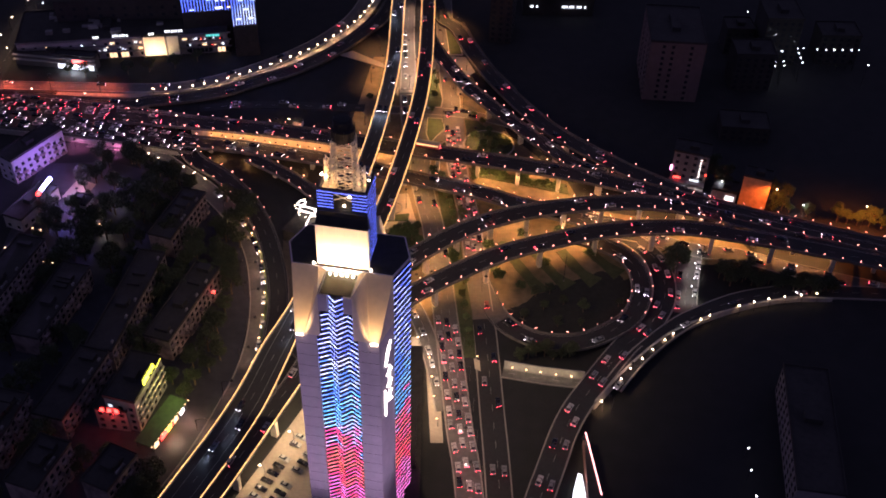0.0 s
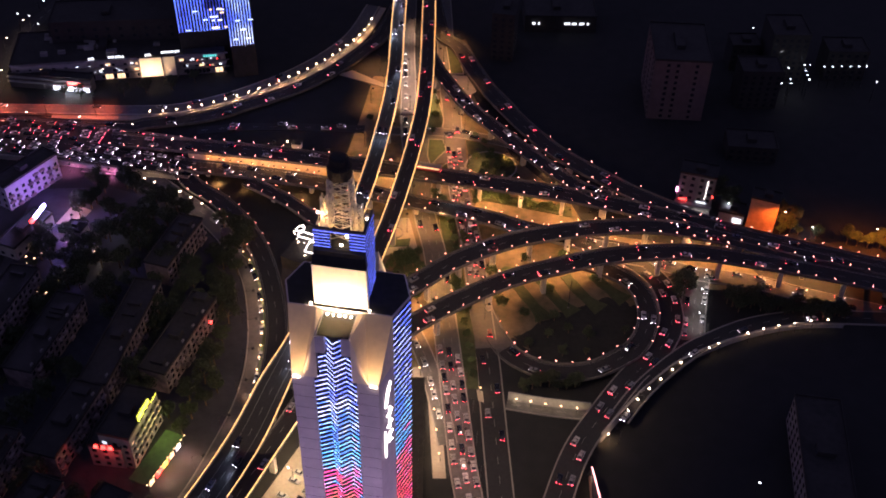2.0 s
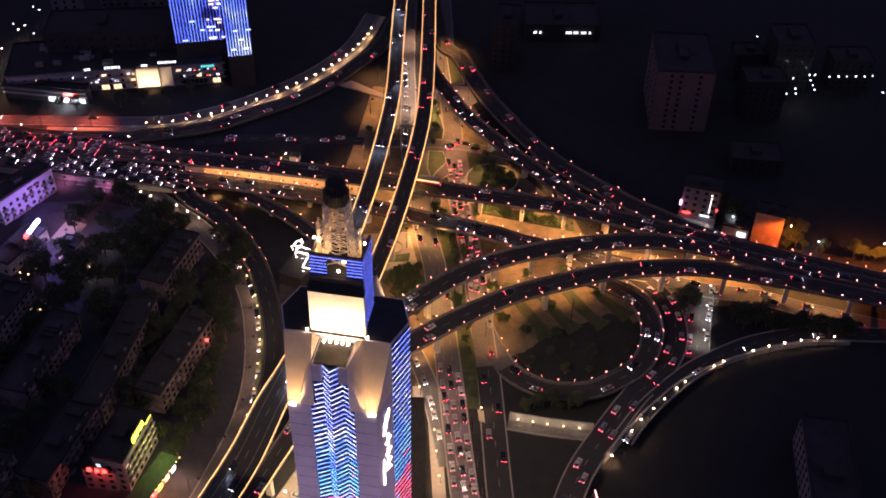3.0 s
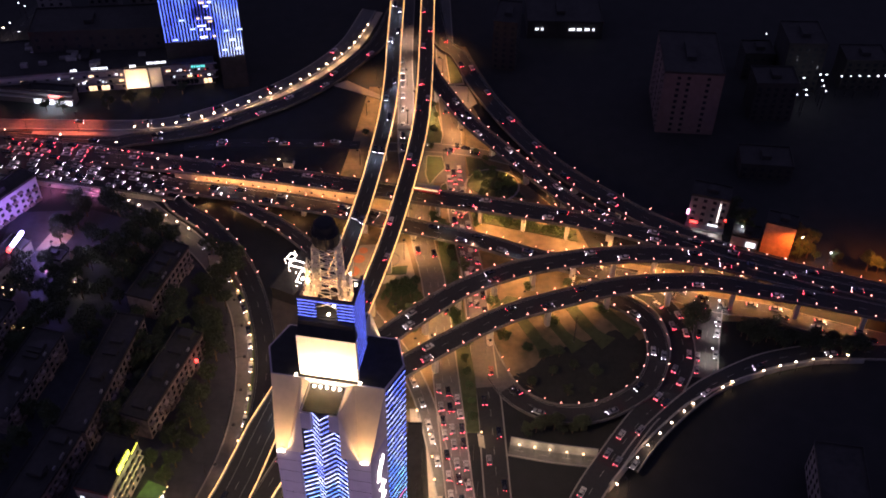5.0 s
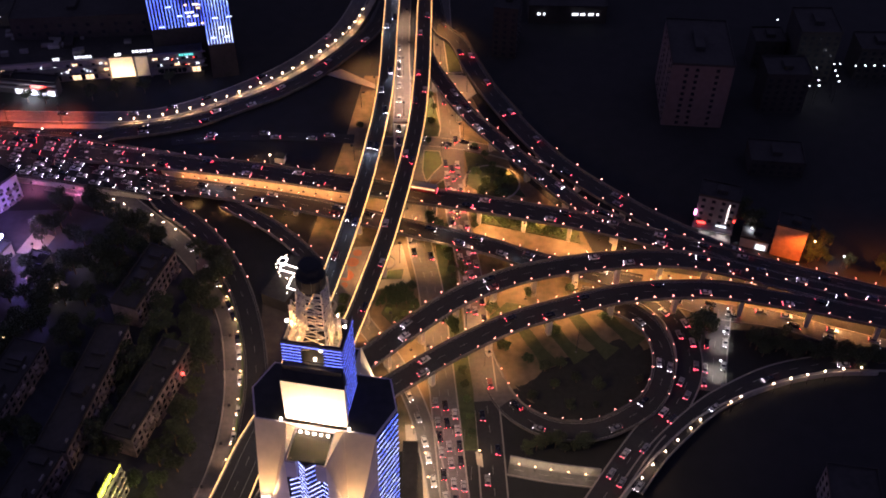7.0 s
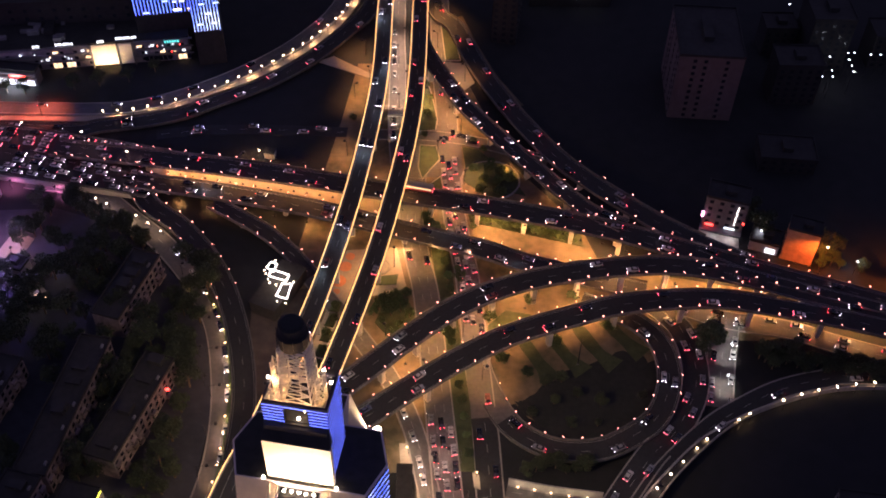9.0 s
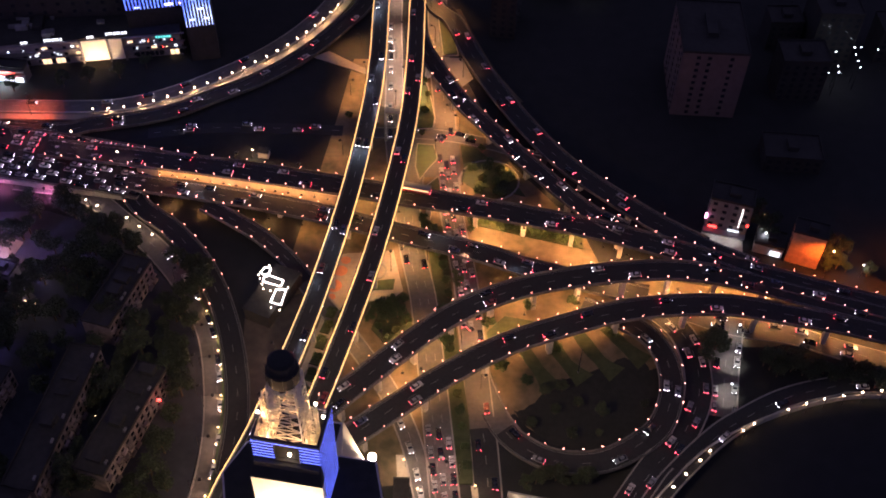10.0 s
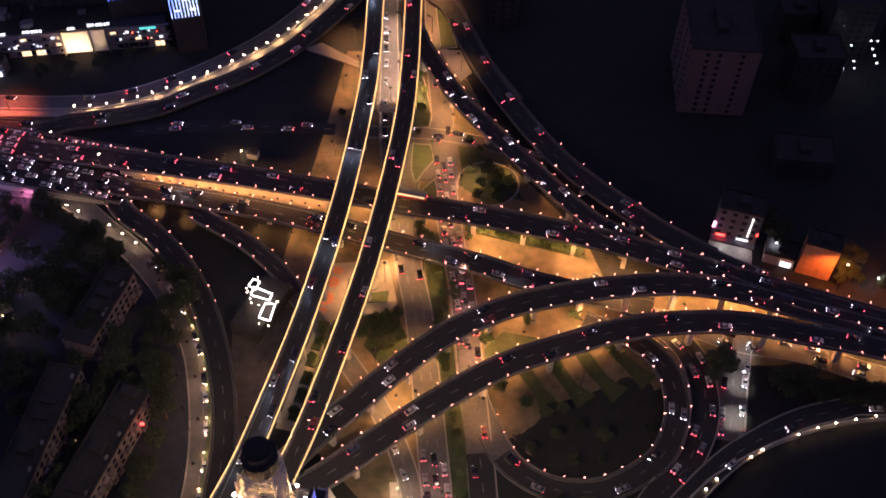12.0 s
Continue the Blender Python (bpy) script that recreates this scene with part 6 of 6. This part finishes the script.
for i in range(6):
    y0 = 298 + i * 6.6
    x0 = -36.8 + (y0 - 295) / 40 * 7.5
    tree(x0 + rnd.uniform(-1, 1), y0 + rnd.uniform(-1, 1), 1.3, "shrub", "shrub in a square planting bed", "garden shrubs", 0.3)
    tree(x0 + 4.4 + rnd.uniform(-1, 1), y0 + rnd.uniform(-1, 1), 1.1, "shrub", "shrub in a square planting bed", "garden shrubs", 0.3)
for x, y, k in ((148, 355.5, 1.1), (151, 353.5, 1.2), (146.5, 352, 0.8), (154, 352, 0.9), (173, 346.5, 1.2), (177, 345.5, 1.3), (181, 344.5, 1.2), (186, 344, 1.3), (191, 342.5, 1.2), (161, 350, 0.9)):
    tree(x, y, k, label="street tree lit orange by a lamp", group="orange lit trees")
for i in range(46):
    x, y = rnd.uniform(-150, -100), rnd.uniform(335, 385)
    if x > -112 + (360 - y) * 0.4 - 6 and y < 352:
        continue
    if y > 372 + (x + 110) * -0.8 - 6:
        continue
    tree(x, y, rnd.uniform(1.2, 1.8), label="dark tree in an unlit yard", group="dark trees")
for x, y in ((-128, 374), (-123, 371), (-113, 365), (-108, 362), (-103, 357), (-131, 377), (-118, 368), (-99, 352)):
    tree(x, y, 1.2, label="dark tree beside a street lamp", group="dark trees")
for x, y in ((-75, 262), (-78, 256), (-80, 266), (-84, 258), (-78, 275), (-82, 250), (-77, 286), (-76, 296)):
    tree(x, y, 1.6, label="dark tree in an unlit yard", group="dark trees")
for x, y in ((-178, 447), (-170, 446), (-150, 449), (-140, 452), (-128, 455), (-118, 462)):
    tree(x, y, 1.1, label="dark tree before the shops", group="dark trees")

yard = random.Random(41)
PLOTS = [(Vector(a), (Vector(b) - Vector(a)).normalized(), (Vector(b) - Vector(a)).length, d) for a, b, d in BLOCKS]


def free_plot(x, y):
    """True where no apartment block stands within two metres."""
    for a, way, length, d in PLOTS:
        q = Vector((x, y)) - a
        if -2.5 < q.dot(way) < length + 2.5 and -2.5 < q.dot(Vector((-way.y, way.x))) < d + 2.5:
            return False
    return True


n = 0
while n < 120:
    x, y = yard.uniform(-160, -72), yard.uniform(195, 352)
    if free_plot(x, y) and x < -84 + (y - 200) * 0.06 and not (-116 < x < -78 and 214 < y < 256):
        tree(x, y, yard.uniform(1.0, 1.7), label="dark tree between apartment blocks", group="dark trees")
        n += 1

# ---- vehicles ----
def car_shell(length, width, height):
    """Side outline carried across the width, drawn in at the roof."""
    l, w = length / 2, width / 2
    lower = [(-l, 0.3), (-l, 0.75), (-l * 0.96, 0.92), (l * 0.35, 0.98), (l * 0.93, 0.82), (l, 0.62), (l, 0.3)]
    bm = bmesh.new()
    rings = []
    for y, k in ((-w, 0.97), (-w * 0.82, 1.0), (w * 0.82, 1.0), (w, 0.97)):
        rings.append([bm.verts.new((x * k, y, z if abs(y) < w * 0.9 else min(z, 0.86))) for x, z in lower])
    n = len(lower)
    for a, b in zip(rings, rings[1:]):
        for i in range(n):
            bm.faces.new((a[i], a[(i + 1) % n], b[(i + 1) % n], b[i]))
    bm.faces.new(rings[0][::-1])
    bm.faces.new(rings[-1])
    # roof plate
    zr = height
    vs = [bm.verts.new(p) for p in ((-l * 0.55, -w * 0.68, zr - 0.05), (l * 0.12, -w * 0.68, zr - 0.03), (l * 0.12, w * 0.68, zr - 0.03), (-l * 0.55, w * 0.68, zr - 0.05), (-l * 0.53, -w * 0.62, zr), (l * 0.1, -w * 0.62, zr), (l * 0.1, w * 0.62, zr), (-l * 0.53, w * 0.62, zr))]
    for f in ((4, 5, 6, 7), (0, 1, 5, 4), (1, 2, 6, 5), (2, 3, 7, 6), (3, 0, 4, 7), (3, 2, 1, 0)):
        bm.faces.new([vs[i] for i in f])
    return bm


def car_glass(length, width, height):
    l, w = length / 2, width / 2
    bm = bmesh.new()
    lo = [(-l * 0.86, -w * 0.82), (l * 0.42, -w * 0.82), (l * 0.42, w * 0.82), (-l * 0.86, w * 0.82)]
    hi = [(-l * 0.54, -w * 0.66), (l * 0.11, -w * 0.66), (l * 0.11, w * 0.66), (-l * 0.54, w * 0.66)]
    a = [bm.verts.new((x, y, 0.93)) for x, y in lo]
    b = [bm.verts.new((x, y, height - 0.05)) for x, y in hi]
    for i in range(4):
        bm.faces.new((a[i], a[(i + 1) % 4], b[(i + 1) % 4], b[i]))
    bm.faces.new(b)
    bm.faces.new(a[::-1])
    return bm


def lamp_box(w, h):
    return boxm(-0.05, 0.05, -w / 2, w / 2, -h / 2, h / 2, None)


WHEEL = bm_mesh("wheel", lathe(bmesh.new(), [(0.2, -0.11), (0.31, -0.11), (0.33, 0.0), (0.31, 0.11), (0.2, 0.11)], 10, Matrix.Rotation(math.pi / 2, 4, "X")))
WHEEL.materials.append(TYRE)
HEAD_ME = bm_mesh("headlight", lamp_box(0.24, 0.16))
HEAD_ME.materials.append(HEAD)
TAIL_ME = bm_mesh("taillight", lamp_box(0.26, 0.17))
TAIL_ME.materials.append(TAIL)
DEAD_ME = bm_mesh("lamp_glass", lamp_box(0.36, 0.2))
DEAD_ME.materials.append(WINDOW)
PAINTS = {"white": material("white_car_paint", (0.28, 0.28, 0.275), 0.3, vary=0.06), "silver": material("silver_car_paint", (0.17, 0.175, 0.18), 0.3, metal=0.5, vary=0.08), "black": material("black_car_paint", (0.014, 0.014, 0.016), 0.25, vary=0.2), "red": material("red_car_paint", (0.12, 0.014, 0.014), 0.3, vary=0.1), "blue": material("blue_car_paint", (0.02, 0.03, 0.07), 0.3, vary=0.1)}
SHELLS = {}
for colour, paint in PAINTS.items():
    me = bm_mesh("body", car_shell(4.1, 1.7, 1.44), False)
    me.materials.append(paint)
    SHELLS[colour] = me
GLASS = bm_mesh("glazing", car_glass(4.1, 1.7, 1.44))
GLASS.materials.append(WINDOW)


def make_car(colour, lit):
    ob = thing("car", f"{colour} saloon car with " + ("its lights on" if lit else "its lights off, parked"), "car", "cars on the roads" if lit else "parked cars")
    part("body", SHELLS[colour], None, ob)
    part("glazing", GLASS, None, ob, "dark car glazing")
    for y in (-0.62, 0.62):
        part("headlight", HEAD_ME if lit else DEAD_ME, None, ob, "", pose(2.03, y, 0.5))
        part("taillight", TAIL_ME if lit else DEAD_ME, None, ob, "", pose(-2.02, y, 0.6))
        for x in (-1.3, 1.32):
            part("wheel", WHEEL, None, ob, "", pose(x, y * 1.3, 0.33))
    return ob


MASTERS = {}
FAR = {"verts": [], "faces": [], "mats": []}
FAR_MATS = [PAINTS["white"], PAINTS["silver"], PAINTS["black"], WINDOW, HEAD, TAIL]
COUNT = {"near": 0}


def far_add(me, m, slot):
    n = len(FAR["verts"])
    FAR["verts"] += [m @ v.co for v in me.vertices]
    FAR["faces"] += [[n + i for i in p.vertices] for p in me.polygons]
    FAR["mats"] += [slot] * len(me.polygons)


def put_car(m, rnd, lit=True, far=False, pale=False):
    colour = rnd.choice(["white", "white", "white", "silver", "silver", "black"] if pale else ["white", "white", "silver", "silver", "black", "black", "black", "black", "black", "red", "blue"])
    if far or COUNT["near"] > 225:
        far_add(SHELLS["white"], m, rnd.choice((0, 1, 2)))
        far_add(GLASS, m, 3)
        if lit:
            for y in (-0.62, 0.62):
                far_add(HEAD_ME, m @ pose(2.03, y, 0.5), 4)
                far_add(TAIL_ME, m @ pose(-2.02, y, 0.6), 5)
        return
    COUNT["near"] += 1
    key = (colour, lit)
    if key not in MASTERS:
        MASTERS[key] = make_car(colour, lit)
        MASTERS[key].matrix_world = m
    else:
        copy_thing(MASTERS[key], m)


def traffic(name, lanes, gap, s0=0.0, s1=None, lift=0.07, seed=1, far=False, jam=0.5, beams=0, pale=False):
    """Sets cars along a road. lanes: (offset to the right, +1 with the line or -1 against it)."""
    line, width = LINES[name]
    rnd = random.Random(seed)
    s1 = line.length if s1 is None else min(s1, line.length)
    for off, d in lanes:
        s = s0 + rnd.uniform(0, gap)
        n = 0
        while s < s1:
            place, way, side = line.at(s)
            p = place + side * (off + rnd.uniform(-0.2, 0.2))
            yaw = math.degrees(math.atan2(way.y, way.x)) + (0 if d > 0 else 180) + rnd.uniform(-2, 2)
            m = pose(p.x, p.y, p.z + lift, 0, -math.degrees(math.asin(way.z)) * d, yaw)
            put_car(m, rnd, far=far, pale=pale)
            if beams and n % beams == 0:
                spot_lamp("headlight_beam", m @ Vector((2.5, 0, 0.75)), m @ Vector((16, 0, 0.0)), 1100, (0.6, 0.74, 1.0), 60, 0.15)
            n += 1
            s += max(6.0, gap * rnd.uniform(1 - jam, 1 + jam))


traffic("avenue_east", [(-2.5, -1), (0.0, -1), (2.5, -1)], 7.2, 152, 240, 0.12, 1, jam=0.35, pale=True)
traffic("avenue_west", [(-3.0, -1), (0.0, -1), (3.0, -1)], 7.4, 118, 235, 0.22, 2, jam=0.35, pale=True)
traffic("avenue_west", [(-3.0, -1), (3.0, -1)], 38, 10, 110, 0.22, 32)
traffic("avenue_east", [(-2.1, -1), (1.9, -1)], 30, 90, 148, 0.12, 33)
traffic("avenue_east", [(-2.1, -1), (1.9, -1)], 28, 262, 420, 0.12, 3)
traffic("viaduct_west", [(-1.6, 1), (1.6, 1)], 34, 95, 480, 0.07, 4, beams=1)
traffic("viaduct_east", [(-1.6, -1), (1.6, -1)], 42, 95, 470, 0.07, 5)
traffic("crossing_south", [(-1.9, 1), (1.9, 1)], 22, 5, 190, 0.07, 6, beams=5)
traffic("crossing_north", [(-2.1, -1), (2.1, -1)], 30, 10, 330, 0.07, 7)
traffic("ramp_upper", [(-1.9, -1), (1.9, -1)], 40, 20, 220, 0.07, 8)
traffic("ramp_lower", [(-1.9, 1), (1.9, 1)], 42, 20, 230, 0.07, 9)
traffic("middle_street", [(1.5, 1)], 9.5, 62, 140, 0.16, 10, jam=0.4)
traffic("diagonal_street", [(1.6, 1)], 18, 5, 62, 0.18, 11)
traffic("diagonal_street", [(1.2, 1)], 8, 66, 112, 0.18, 34, jam=0.25, pale=True)
traffic("slip_road", [(-1.7, 1), (1.7, 1)], 22, 20, 150, 0.07, 12)
traffic("outer_road", [(-2.0, -1), (2.0, -1)], 40, 40, 330, 0.07, 13)
traffic("loop_ramp", [(-1.8, 1), (1.8, 1)], 34, 5, 190, 0.07, 14)
traffic("ring_street", [(-2.0, -1), (2.0, -1)], 17, 30, 190, 0.22, 15)
traffic("service_road", [(-1.8, 1), (1.8, -1)], 17, 5, 120, 0.16, 16)
traffic("curve_street", [(-1.2, 1)], 11, 70, 210, 0.14, 17)
traffic("white_street", [(-3.6, 1), (3.0, -1)], 8, 2, 40, 0.28, 18)
traffic("wall_street", [(-1.6, 1)], 34, 90, 230, 0.32, 19)
traffic("cross_street", [(-1.4, 1), (1.4, -1)], 16, 6, 74, 0.2, 20)
traffic("park_street", [(-1.4, 1), (1.4, -1)], 24, 4, 76, 0.11, 35)
traffic("lamp_road", [(-1.5, 1)], 30, 120, 340, 0.92, 21, far=True)
traffic("north_ramp", [(-1.8, 1), (1.8, 1)], 24, 110, 330, 0.07, 22, far=True)
traffic("main_road_west", [(-11.5, -1), (-8.2, -1), (-5.0, -1), (-1.8, -1), (1.8, 1), (5.0, 1), (8.2, 1), (11.4, 1)], 8.2, 95, 235, 0.07, 23, far=True, jam=0.45)
rnd = random.Random(31)
for i in range(13):
    for j, (ox, oy) in enumerate(((0, 0), (8.5, -4))):
        if rnd.random() < 0.8:
            x, y = -58 + i * 1.55 + ox * 0.75, 203 + i * 3.0 + oy * 0.4
            if x < -38:
                put_car(pose(x + 3.5, y, 0.06, 0, 0, -28 + rnd.uniform(-3, 3)), rnd, lit=False)
# a bus on the crossing road
glossy_red = material("bus_paint", (0.3, 0.02, 0.02), 0.35, vary=0.1)
bus = thing("bus", "long red city bus with a pale roof", "bus", at=pose(-1.5, 381.0, 9.58, 0, 0, 167))
part("body", boxm(-5.6, 5.6, -1.25, 1.25, 0.35, 2.6, None, 0.985), glossy_red, bus, "red bus body")
part("roof", boxm(-5.5, 5.5, -1.2, 1.2, 2.602, 3.0, None, 0.96), PAINTS["silver"], bus, "pale bus roof")
for y in (-1.27, 1.27):
    part("window_band", boxm(-5.0, 4.9, min(y, y * 0.98), max(y, y * 0.98), 1.5, 2.3), PANE_WARM.materials[0], bus, "softly lit bus windows")
for y in (-0.9, 0.9):
    part("headlight", HEAD_ME, None, bus, "", pose(5.62, y, 0.8))
    part("taillight", TAIL_ME, None, bus, "", pose(-5.62, y, 0.9))
    for x in (-3.4, 3.6):
        part("wheel", WHEEL, None, bus, "", pose(x, y * 1.25, 0.4) @ Matrix.Diagonal((1.3, 1.3, 1.3, 1)))
if FAR["verts"]:
    me = bpy.data.meshes.new("far_traffic")
    me.from_pydata(FAR["verts"], [], FAR["faces"])
    for m in FAR_MATS:
        me.materials.append(m)
    me.polygons.foreach_set("material_index", FAR["mats"])
    tagged(new("far_traffic", me), "dense far traffic with lights on", "cars", kind="stuff")
